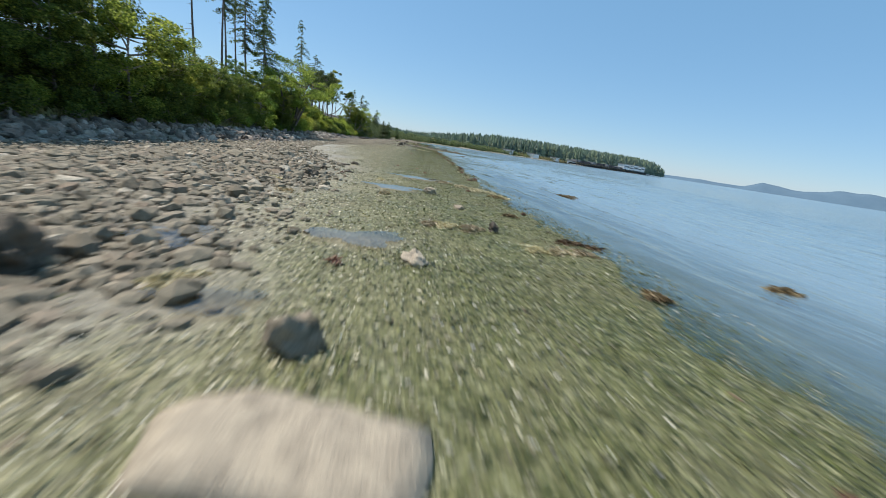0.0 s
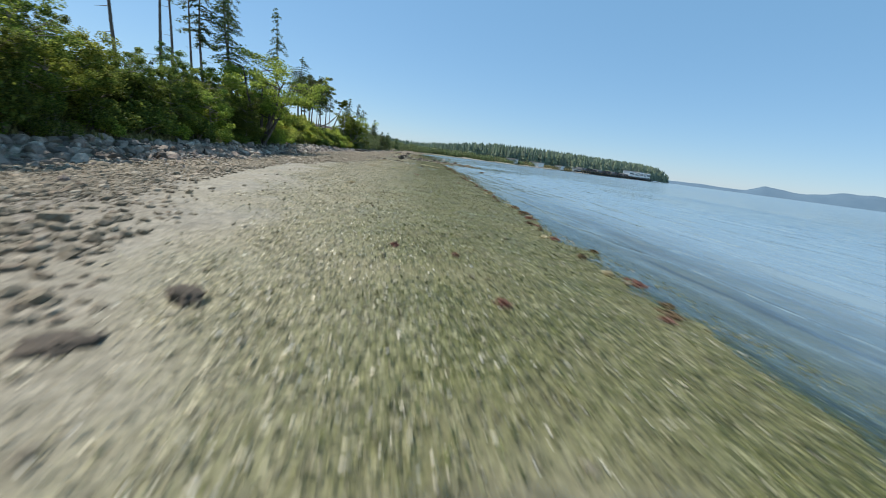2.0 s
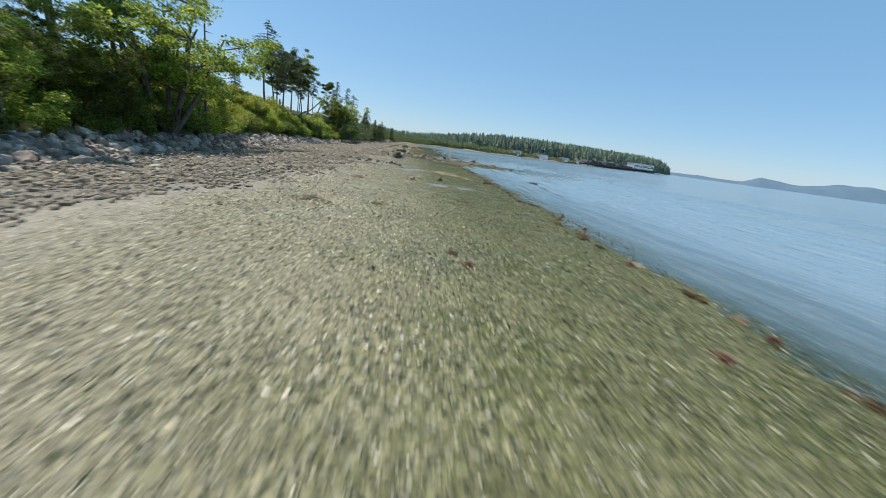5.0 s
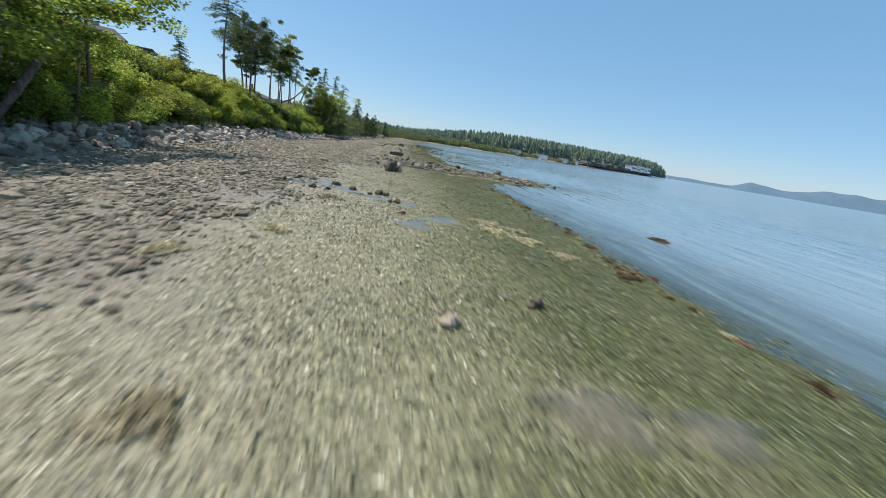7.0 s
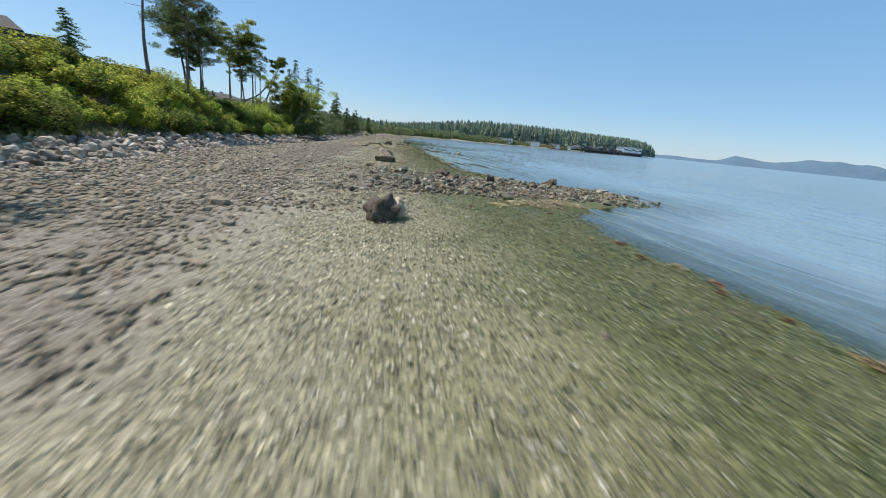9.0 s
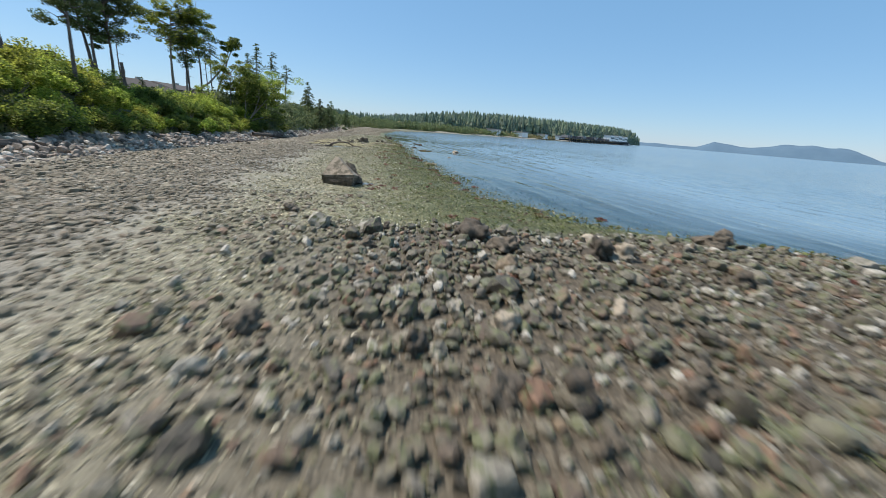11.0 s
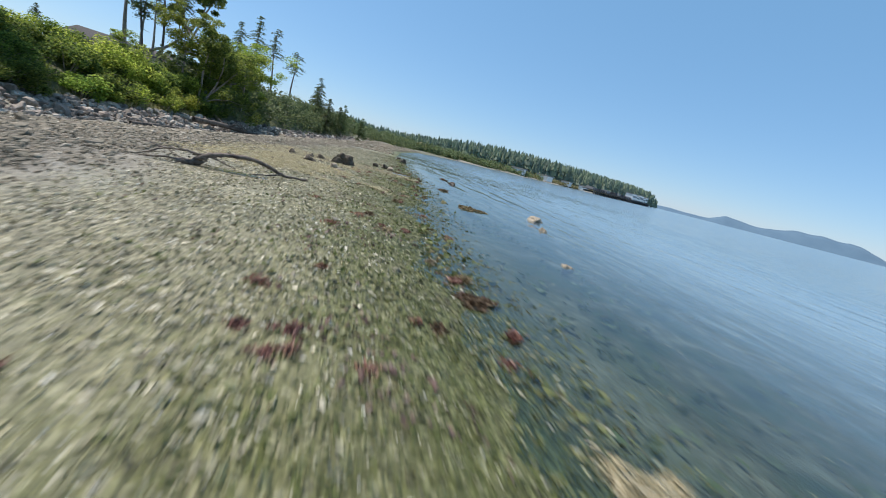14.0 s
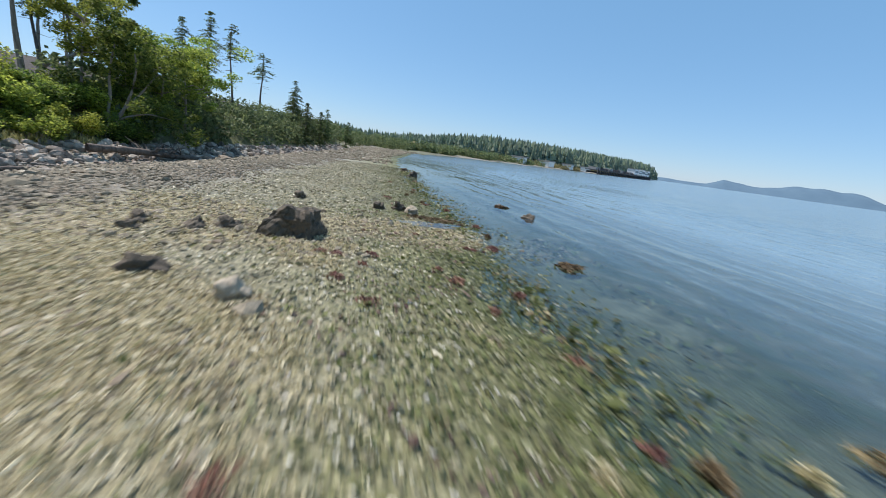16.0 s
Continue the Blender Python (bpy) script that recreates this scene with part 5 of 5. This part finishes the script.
for x, y, w, h, mat, label in (
        (-0.52, 1.95, 0.36, 0.24, BLOCK, "grey-brown boulder on green algae"), (0.1, 3.75, 0.34, 0.14, PALE_STONE, "pale rounded stone beside a pool"),
        (-2.5, 2.5, 0.5, 0.36, BOULDER, "dark brown boulder among cobbles"), (1.31, 5.82, 0.2, 0.13, BOULDER, "small dark stone on green algae"), (-2.45, 5.2, 0.22, 0.16, PALE_STONE, "pale stone among grey cobbles"),
        (-1.9, 11.4, 0.24, 0.1, BOULDER, "dark stone on wet mud"), (-2.4, 13.5, 0.4, 0.07, BOULDER, "flat dark stone on wet mud"), (-2.2, 14.3, 0.4, 0.08, BOULDER, "long dark stone on wet mud"), (-2.6, 11.4, 0.28, 0.1, BOULDER, "dark stone on wet mud"),
        (-0.19, 43.0, 0.2, 0.12, BOULDER, "small dark stone in green algae"), (-1.3, 42.3, 0.26, 0.1, PALE_STONE, "pale shell-crusted stone in algae"),
        (-0.18, 66, 0.7, 0.34, BOULDER, "grey-brown boulder on the stony spit"), (0.17, 65.3, 0.5, 0.26, BOULDER, "dark boulder on the stony spit"), (1.57, 65.05, 0.5, 0.36, BOULDER, "dark boulder on the stony spit"), (1.97, 65, 0.34, 0.28, PALE_STONE, "pale boulder on the stony spit"),
        (2.0, 65.9, 0.5, 0.16, PALE_STONE, "long pale stone at the edge of the spit"), (-1.5, 62.6, 0.28, 0.2, BOULDER, "dark boulder on the stony spit"), (5.95, 63.4, 0.62, 0.3, BLOCK, "brown weedy rock standing in shallow water"), (5.3, 62.5, 0.28, 0.16, BLOCK, "small brown rock awash in shallow water"), (5.9, 62.35, 0.26, 0.15, BLOCK, "small brown rock awash in shallow water"), (6.3, 62.1, 0.24, 0.14, BLOCK, "small brown rock awash in shallow water"), (4.52, 65.9, 0.6, 0.3, BOULDER, "dark weedy rocks at the spit end"),
        (-0.98, 62, 0.36, 0.18, BOULDER, "brown boulder on the stony spit"), (-0.63, 62.95, 0.36, 0.22, PALE_STONE, "pale boulder on the stony spit"), (-0.48, 61.9, 0.34, 0.24, BOULDER, "mossy boulder on the stony spit"), (0.72, 63.2, 0.3, 0.16, PALE_STONE, "white-topped stone on the spit"),
        (-3.38, 67.4, 0.3, 0.18, BOULDER, "dark stone at the edge of the spit"), (0.52, 61.9, 0.34, 0.2, BOULDER, "dark flat boulder on the spit"), (3.12, 64, 0.4, 0.24, BOULDER, "brown boulder on the stony spit"), (-2.88, 63, 0.3, 0.2, BOULDER, "brown boulder on the stony spit"),
        (-4.88, 95, 0.32, 0.18, BOULDER, "dark stone on the pebble ridge"), (-4.13, 94.95, 0.34, 0.2, BOULDER, "dark stone on the pebble ridge"), (-3.76, 95.1, 0.36, 0.2, BOULDER, "dark stone on the pebble ridge"), (-3.78, 93.1, 0.4, 0.16, BOULDER, "low brown stone among pebbles"),
        (-2.83, 92.6, 0.3, 0.2, PALE_STONE, "pale-topped stone on green algae"), (-3.48, 98.6, 0.3, 0.18, BOULDER, "dark stone on the green flat"), (-4.78, 94.6, 0.26, 0.16, BOULDER, "dark stone on the pebble ridge"),
        (2.32, 101.6, 0.5, 0.26, BOULDER, "weedy rock standing in shallow water"), (2.62, 99.7, 0.46, 0.22, BOULDER, "weedy rock standing in shallow water"), (-0.08, 110.1, 0.6, 0.36, BOULDER, "dark rock at the water edge"), (-0.38, 113.2, 0.45, 0.26, BOULDER, "dark rock at the water edge"),
        (2.95, 85.1, 0.32, 0.2, PALE_STONE, "pale stone awash in the shallows"), (4.55, 91.5, 0.7, 0.3, PALE_STONE, "pale flat rock awash in the shallows"), (4.1, 89.35, 0.34, 0.24, PALE_STONE, "white stone awash in the shallows"), (-0.88, 98.1, 0.3, 0.2, PALE_STONE, "pale stone on the pebble ridge"), (-1.18, 98.4, 0.34, 0.22, BOULDER, "brown stone on the pebble ridge"), (-1.63, 98.2, 0.3, 0.18, BOULDER, "brown stone on the pebble ridge"),
        (-2.5, 57.1, 0.8, 0.5, BOULDER, "large dark weedy rock beside wet mud"), (-2.25, 57.3, 0.5, 0.42, PALE_STONE, "pale-topped rock leaning on a dark one"),
        (-3.85, 50.3, 0.28, 0.13, BOULDER, "dark weedy lump beside wet mud"), (-3.3, 49.9, 0.2, 0.1, BOULDER, "dark weedy lump beside wet mud"), (-2.55, 49.7, 0.28, 0.17, BOULDER, "dark weedy lump beside wet mud"), (-2.35, 49.65, 0.2, 0.12, BOULDER, "dark weedy lump beside wet mud"), (-5.0, 50.9, 0.3, 0.12, BOULDER, "dark weedy lump beside wet mud"),
        (-2.03, 48.8, 0.2, 0.1, BOULDER, "dark weedy lump beside wet mud"), (-2.2, 48.75, 0.15, 0.08, BOULDER, "dark weedy lump beside wet mud"), (-3.88, 49.35, 0.24, 0.09, BOULDER, "dark weedy lump beside wet mud"), (-4.26, 49.4, 0.26, 0.1, BOULDER, "dark weedy lump beside wet mud"), (-4.6, 50.75, 0.3, 0.1, BOULDER, "dark weedy lump beside wet mud"), (-2.8, 49.5, 0.16, 0.08, BOULDER, "dark weedy lump beside wet mud"), (-5.3, 50.2, 0.28, 0.12, BOULDER, "dark weedy lump beside wet mud"),
        (0.94, 7.56, 0.26, 0.08, PALE_STONE, "pale oval stone on green algae"), (0.39, 9.3, 0.3, 0.16, PALE_STONE, "pale stone beside a pool"), (-2.46, 9.4, 0.34, 0.18, BOULDER, "dark stone among grey cobbles"), (-3.0, 8.9, 0.3, 0.16, BOULDER, "dark stone among grey cobbles"), (-2.9, 12.2, 0.3, 0.1, BLOCK, "flat grey-brown stone beside wet mud")):
    stone("beach_stone", x, y, w, h, mat, label, int(rng.integers(6)), rng.uniform(0, 360), rng.uniform(0.6, 0.95))


# larger stones standing out of the spit
for k in range(70):
    y = rng.uniform(61.0, 67.2)
    x = rng.uniform(-3.8, float(shore(y)) - 0.2)
    if zones(np.array([x]), np.array([y]))[2][0] < 0.6:
        continue
    w = rng.uniform(0.13, 0.27)
    stone("spit_stone", x, y, w, w * rng.uniform(0.5, 0.75), (WET_COBBLE, BOULDER, WET_COBBLE, BLOCK)[k % 4], ("mossy brown stone bedded in the spit", "dark brown stone bedded in the spit", "mossy brown stone bedded in the spit", "grey-brown stone bedded in the spit")[k % 4], k % 6, rng.uniform(0, 360), rng.uniform(0.6, 0.95))


def build_flat_slab():
    """A long pale slab half sunk in the gravel."""
    bm = bmesh.new()
    bmesh.ops.create_cube(bm, size=1)
    bmesh.ops.subdivide_edges(bm, edges=bm.edges[:], cuts=7, use_grid_fill=True)
    for v in bm.verts:
        q = Vector((v.co.x * 1.35, v.co.y * 0.62, v.co.z * 0.2))
        e = noise.noise(q * 3.1) * 0.05 + noise.noise(q * 9) * 0.015
        q.x *= 1 - 0.3 * abs(v.co.y) * (0.6 + 0.4 * math.sin(v.co.x * 7))
        q.z *= 1 - 0.5 * (2 * abs(v.co.x)) ** 6 - 0.4 * (2 * abs(v.co.y)) ** 6
        v.co = q + v.co.normalized() * e
    me = bpy.data.meshes.new("flat_slab")
    bm.to_mesh(me)
    bm.free()
    me.materials.append(PALE_STONE)
    me.polygons.foreach_set("use_smooth", [True] * len(me.polygons))
    ob = tagged(new("flat_slab", me), "long pale tan stone slab on gravel", "stone")
    ob.matrix_basis = pose(-0.33, 1.2, 0.05, 0, 2, -6) @ Matrix.Diagonal((0.78, 0.8, 0.9, 1))


build_flat_slab()


def rough_hull(name, points, mat, cuts=6, coarse=0.03, fine=0.02):
    """A broken stone: the hull of its corners with a chipped surface."""
    bm = bmesh.new()
    bmesh.ops.convex_hull(bm, input=[bm.verts.new(p) for p in points])
    bmesh.ops.triangulate(bm, faces=bm.faces[:])
    bmesh.ops.subdivide_edges(bm, edges=bm.edges[:], cuts=cuts, use_grid_fill=True)
    bm.normal_update()
    for v in bm.verts:
        v.co += v.normal * (coarse * noise.noise(v.co * 4.5) + fine * noise.noise(v.co * 15))
    me = bpy.data.meshes.new(name)
    bm.to_mesh(me)
    bm.free()
    me.materials.append(mat)
    return me


def build_pyramid_block():
    """A broken block: a sloping pale face over a dark upright front, with a darker shoulder."""
    ob = tagged(new("broken_block"), "large wedge-shaped grey rock with a dark front", "boulder")
    part("pale_face", rough_hull("pale_face", ((-0.45, -0.2, 0.12), (0.4, -0.66, 0.12), (0.55, 0.1, 0.1), (0.4, 0.65, 0.05), (-0.3, 0.6, 0.05), (-0.49, -0.24, 0.22), (0.43, -0.69, 0.31), (0.56, 0.1, 0.2), (-0.12, 0.2, 0.65), (0.0, 0.3, 0.6)), BLOCK), ob)
    part("dark_shoulder", rough_hull("dark_shoulder", ((0.05, 0.0, 0.2), (0.5, -0.45, 0.1), (0.68, 0.05, 0.05), (0.5, 0.6, 0.05), (0.0, 0.5, 0.2), (0.2, 0.1, 0.53), (0.3, 0.25, 0.5), (0.58, -0.1, 0.24)), BOULDER, 6, 0.07, 0.04), ob, "dark weedy shoulder")
    # dark skirt: wet stone plus the front face's shade, put into the colour
    part("dark_foot", rough_hull("dark_foot", ((-0.44, -0.27, 0.0), (0.36, -0.7, 0.0), (0.6, 0.1, 0.0), (0.4, 0.6, 0.0), (-0.3, 0.55, 0.0), (-0.47, -0.29, 0.17), (0.4, -0.74, 0.25), (0.6, 0.1, 0.14), (0.4, 0.6, 0.1), (-0.3, 0.55, 0.1)), BOULDER, 6, 0.03, 0.02), ob, "wet dark foot with the front shade in its colour")
    ob.matrix_basis = pose(-2.82, 71.3, 0.03) @ Matrix.Diagonal((1, 1, 1.16, 1))


build_pyramid_block()


def build_barnacle_boulder():
    """A squat broken boulder crusted with barnacles."""
    me = rough_hull("barnacle_boulder", ((-0.46, -0.22, 0.0), (0.36, -0.3, 0.0), (0.46, 0.25, 0.0), (-0.35, 0.3, 0.0), (-0.42, -0.2, 0.14), (-0.24, -0.1, 0.38), (-0.02, -0.2, 0.47), (0.28, -0.22, 0.44), (0.38, 0.12, 0.4), (-0.1, 0.25, 0.42)), BOULDER, 10, 0.06, 0.045)
    ob = tagged(new("barnacle_boulder", me), "dark barnacle-crusted boulder on tan pebbles", "boulder")
    ob.matrix_basis = pose(-2.88, 95.05, 0.03)


build_barnacle_boulder()


def pool(x, y, rx, ry, turn=0.0):
    """A film of standing water with an uneven edge."""
    a = np.linspace(0, 2 * np.pi, 40, endpoint=False)
    w = 1 + 0.25 * np.sin(3 * a + x) + 0.18 * np.sin(5 * a + 2 * y) + 0.08 * np.sin(9 * a)
    px, py = rx * w * np.cos(a), ry * w * np.sin(a)
    c, s = math.cos(turn), math.sin(turn)
    v = np.concatenate([np.stack([px * c - py * s, px * s + py * c, 0 * a], 1), [[0, 0, 0]]])
    f = np.array([[i, (i + 1) % 40, 40] for i in range(40)])
    ob = new("tide_pool", mesh_from("tide_pool", v, f, POOL))
    ob.location = (x, y, float(land(x, y)) + 0.042)
    return tagged(ob, "shallow still tide pool on the mud", "puddle")


for x, y, rx, ry, t in POOLS:
    pool(x, y, rx, ry, t)


def limb(points, r0, r1, sides=7):
    pts = np.asarray(points, float)
    t = np.linspace(0, len(pts) - 1, 5 * len(pts))
    path = np.stack([np.interp(t, np.arange(len(pts)), pts[:, i]) for i in range(3)], 1)
    ker = np.array([0.2, 0.6, 0.2])
    for _ in range(3):
        path[1:-1] = (path[:-2] * ker[0] + path[1:-1] * ker[1] + path[2:] * ker[2])
    path += rng.normal(0, 0.008, path.shape)
    return tube(path, np.linspace(r0, r1, len(path)) * (1 + 0.12 * rng.normal(size=len(path))), sides)


def build_driftwood():
    top = tagged(new("driftwood_branch"), "dark crooked driftwood branch lying on algae", "driftwood")
    part("main_limb", mesh_from("main_limb", *limb([(-0.25, 0, 0.05), (0.0, 0, 0.3), (0.35, 0.1, 0.42), (0.9, 0.25, 0.44), (1.3, 0.45, 0.24), (1.55, 0.6, 0.06), (2.1, 0.9, 0.03)], 0.075, 0.035), DRIFT), top)
    part("root_stub", mesh_from("root_stub", *limb([(-0.5, -0.1, 0.02), (-0.1, 0, 0.08), (0.02, 0, 0.3)], 0.1, 0.06), DRIFT), top)
    for pts, r in (([(0.0, 0, 0.28), (-0.4, -0.05, 0.36), (-0.75, -0.1, 0.3), (-1.05, -0.2, 0.1)], 0.035), ([(-0.7, -0.1, 0.3), (-1.0, 0.05, 0.36), (-1.25, 0.1, 0.37)], 0.022), ([(-0.3, 0, 0.06), (-0.7, -0.2, 0.1), (-1.1, -0.3, 0.03)], 0.035), ([(0.1, 0, 0.3), (0.45, -0.05, 0.18), (0.62, -0.1, 0.12)], 0.025),
                   ([(-0.45, 0, 0.12), (-0.65, 0.05, 0.22), (-0.72, 0.1, 0.3)], 0.02), ([(1.5, 0.55, 0.1), (1.3, 0.3, 0.05), (0.95, 0.2, 0.03)], 0.028), ([(0.4, 0.1, 0.42), (0.42, 0.12, 0.52)], 0.02)):
        part("twig", mesh_from("twig", *limb(pts, r, r * 0.5, 5), DRIFT), top)
    top.matrix_basis = pose(-4.58, 86.8, float(land(-4.58, 86.8)) + 0.02, 0, 0, 10) @ Matrix.Diagonal((0.95, 0.95, 0.75, 1))


build_driftwood()


def build_root_wad():
    """A fallen tree, roots and branches, against the rocks."""
    top = tagged(new("fallen_tree"), "bleached fallen tree with tangled roots by the rocks", "driftwood")
    part("log", mesh_from("log", *limb([(-2.6, 0.3, 0.5), (-1.0, 0.1, 0.45), (0.6, 0, 0.3), (2.6, -0.2, 0.15)], 0.2, 0.1, 9), DRIFT), top)
    for _ in range(26):
        a, b = rng.uniform(0, 6.28), rng.uniform(-1.2, 1.4)
        p0 = np.array([b, 0, 0.35])
        d = np.array([np.cos(a) * 0.8, np.sin(a) * 0.8, rng.uniform(-0.1, 0.7)]) * rng.uniform(0.5, 1.3)
        part("branch", mesh_from("branch", *limb([p0, p0 + d * 0.5 + rng.normal(0, 0.1, 3), p0 + d + rng.normal(0, 0.15, 3)], rng.uniform(0.03, 0.07), 0.012, 5), DRIFT), top)
    x, y = -14.68, 114.2
    top.matrix_basis = pose(x, y, float(land(x, y)) + 0.02, 0, 0, 62) @ Matrix.Diagonal((1.2, 1.2, 1.2, 1))


build_root_wad()


def build_log(x, y, length, r, turn):
    ob = tagged(new("drift_log", mesh_from("drift_log", *limb([(-length / 2, 0, 0), (0, 0.06, 0.01), (length / 2, 0, 0)], r, r * 0.75, 9), DRIFT)), "weathered log lying on the upper beach", "driftwood")
    ob.matrix_basis = pose(x, y, float(land(x, y)) + r * 0.8, 0, 0, turn)


for x, y, ln, r, t in ((-14.78, 103.7, 3.2, 0.12, 75), (-13.38, 117.7, 3.4, 0.13, 80)):
    build_log(x, y, ln, r, t)


# ---- houses on the bank ----
def build_house(x, y, ridge, w, d, turn, wall_mat, flat=False):
    top = tagged(new("house"), "low flat-roofed dark house behind the bank" if flat else "grey gabled house behind the bank trees", "house", "houses on the bank")
    h = 2.7 if flat else 3.0
    rise = 0.35 if flat else 1.5
    z = ridge - h - rise
    part("wall", mesh_from("wall", *block(w, d, h + 2.5, -2.5), wall_mat, smooth=False), top)
    over = 0.6
    hw, hd = w / 2 + over, d / 2 + over
    if flat:
        part("roof", mesh_from("roof", *block(w + 1.6, d + 1.6, 0.3, h + 0.003), SHINGLE, smooth=False), top)
    else:
        v = np.array([(-hw, -hd, h), (hw, -hd, h), (hw, hd, h), (-hw, hd, h), (-hw + 1.2, 0, h + rise), (hw - 1.2, 0, h + rise), (-hw, -hd, h - 0.18), (hw, -hd, h - 0.18), (hw, hd, h - 0.18), (-hw, hd, h - 0.18)])
        me = mesh_from("roof", v, [np.array([(0, 1, 5, 4), (2, 3, 4, 5), (0, 6, 7, 1), (1, 7, 8, 2), (2, 8, 9, 3), (3, 9, 6, 0)]), np.array([(1, 2, 5), (3, 0, 4)])], SHINGLE, smooth=False)
        roof = part("roof", me, top)
        part("chimney", mesh_from("chimney", *shift(block(0.7, 0.6, 1.3), w * 0.2, 0.3, h + rise - 0.9), TANWALL, smooth=False), roof)
    for side in (-1, 1):
        for q in np.linspace(-0.34, 0.34, 4):
            win = part("window", mesh_from("window", *shift(block(1.5, 0.1, 1.25, 0.95), q * w, side * (d / 2 + 0.03)), WHITEPAINT, smooth=False), top)
            part("pane", mesh_from("pane", *shift(block(1.3, 0.04, 1.05, 1.05), q * w, side * (d / 2 + 0.08)), GLASS, smooth=False), win)
    for q in (-0.25, 0.25):
        win = part("window", mesh_from("window", *shift(block(0.1, 1.5, 1.25, 0.95), w / 2 + 0.03, q * d), WHITEPAINT, smooth=False), top)
        part("pane", mesh_from("pane", *shift(block(0.04, 1.3, 1.05, 1.05), w / 2 + 0.08, q * d), GLASS, smooth=False), win)
    top.matrix_basis = pose(x, y, z, 0, 0, turn)


for args in ((-37.28, 108.2, 6.0, 5, 5, 30, SIDING, True), (-38.7, 95.5, 6.9, 5, 5, 25, SIDING, True), (-45.0, 97.5, 9.0, 8, 7, 35, SIDING, False), (-42.38, 143.7, 5.0, 7, 6, 40, TANWALL, False), (-51.38, 154.7, 6.6, 8, 7, 60, SIDING, False), (-38.78, 162.7, 5.6, 10, 8, 70, TANWALL, False), (-37.78, 182.7, 5.9, 12, 9, 75, SIDING, False), (-53.78, 176.7, 7.2, 14, 10, 80, TANWALL, False)):
    build_house(*args)


def build_deck_rail():
    top = tagged(new("deck_railing"), "brown wooden railing along the bank top", "railing")
    for k in range(9):
        part("post", mesh_from("post", *shift(block(0.1, 0.1, 1.0), 0, k * 1.2), DRIFT, smooth=False), top)
    for z in (0.45, 0.92):
        part("rail", mesh_from("rail", *shift(block(0.06, 9.8, 0.09, z), 0.081, 4.8), DRIFT, smooth=False), top)
    top.matrix_basis = pose(-26.28, 102.2, float(land(-26.28, 102.2)) + 0.05, 0, 0, 12)
    s = tagged(new("snag", mesh_from("snag", *limb([(0, 0, 0), (0.05, 0, 1.5), (0, 0.05, 3.4)], 0.22, 0.16, 9), BARK)), "broken dead trunk standing on the bank", "dead tree")
    s.matrix_basis = pose(-28.28, 109.2, float(land(-28.28, 109.2)) - 0.1)


build_deck_rail()


# ---- the pier over the bay ----
def build_pier():
    top = tagged(new("pier"), "dark timber pier on piles with white sheds", "pier")
    a, b = np.array([127.0, 335.0]), np.array([299.5, 517.0])
    length = float(np.linalg.norm(b - a))
    turn = math.degrees(math.atan2(*(b - a)[::-1]))
    part("deck", mesh_from("deck", *shift(block(length, 9, 0.7, 3.3), length / 2, 0), PIERWOOD, smooth=False), top)
    for k in range(46):
        part("pile", mesh_from("pile", *tube([(k * length / 45, -4, -3), (k * length / 45, -4, 4.6 + 0.9 * (k % 3 == 0))], [0.45, 0.4], 7), PIERWOOD), top)
    part("bracing", mesh_from("bracing", *shift(block(length, 0.5, 1.6, 0.9), length / 2, 3.2), PIERWOOD, smooth=False), top)
    for k in range(12):
        part("shed", mesh_from("shed", *shift(block(rng.uniform(6, 12), 5, rng.uniform(1.5, 3.2), 4.0), (0.03 + 0.055 * k) * length, 0.5), PIERWOOD if k % 3 else SIDING, smooth=False), top)
    for q, w, h in ((0.62, 22, 8.0), (0.71, 18, 6.5), (0.79, 22, 9.0), (0.87, 16, 7.0), (0.94, 18, 9.0)):
        shed = part("white_shed", mesh_from("white_shed", *shift(block(w, 7, h, 4.0), q * length, 0.5), WHITEPAINT, smooth=False), top, "white painted shed")
        part("shed_roof", mesh_from("shed_roof", *shift(block(w + 1, 8, 0.6, 4.0 + h), q * length, 0.5), SIDING, smooth=False), shed)
        for k in range(4):
            part("window", mesh_from("window", *shift(block(w * 0.14, 0.2, h * 0.3, 4.0 + h * 0.45), q * length + w * (k - 1.5) * 0.22, -3.1), GLASS, smooth=False), shed)
    top.matrix_basis = pose(a[0] + 5, a[1] - 6, 0, 0, 0, turn) @ Matrix.Diagonal((1, 1, 0.72, 1))


build_pier()


def build_far_house(x, y, w):
    z = float(land(x, y))
    top = tagged(new("beach_cabin"), "low white cabin on the far shore", "house")
    part("wall", mesh_from("wall", *block(w, 6, 2.8), WHITEPAINT, smooth=False), top)
    part("roof", mesh_from("roof", *block(w + 1, 7, 0.5, 2.803), SIDING, smooth=False), top)
    top.matrix_basis = pose(x, y, z, 0, 0, 46)


for x, y, w in ((88, 300, 9), (118, 335, 6), (140, 352, 5), (62, 272, 4)):
    build_far_house(x, y, w)
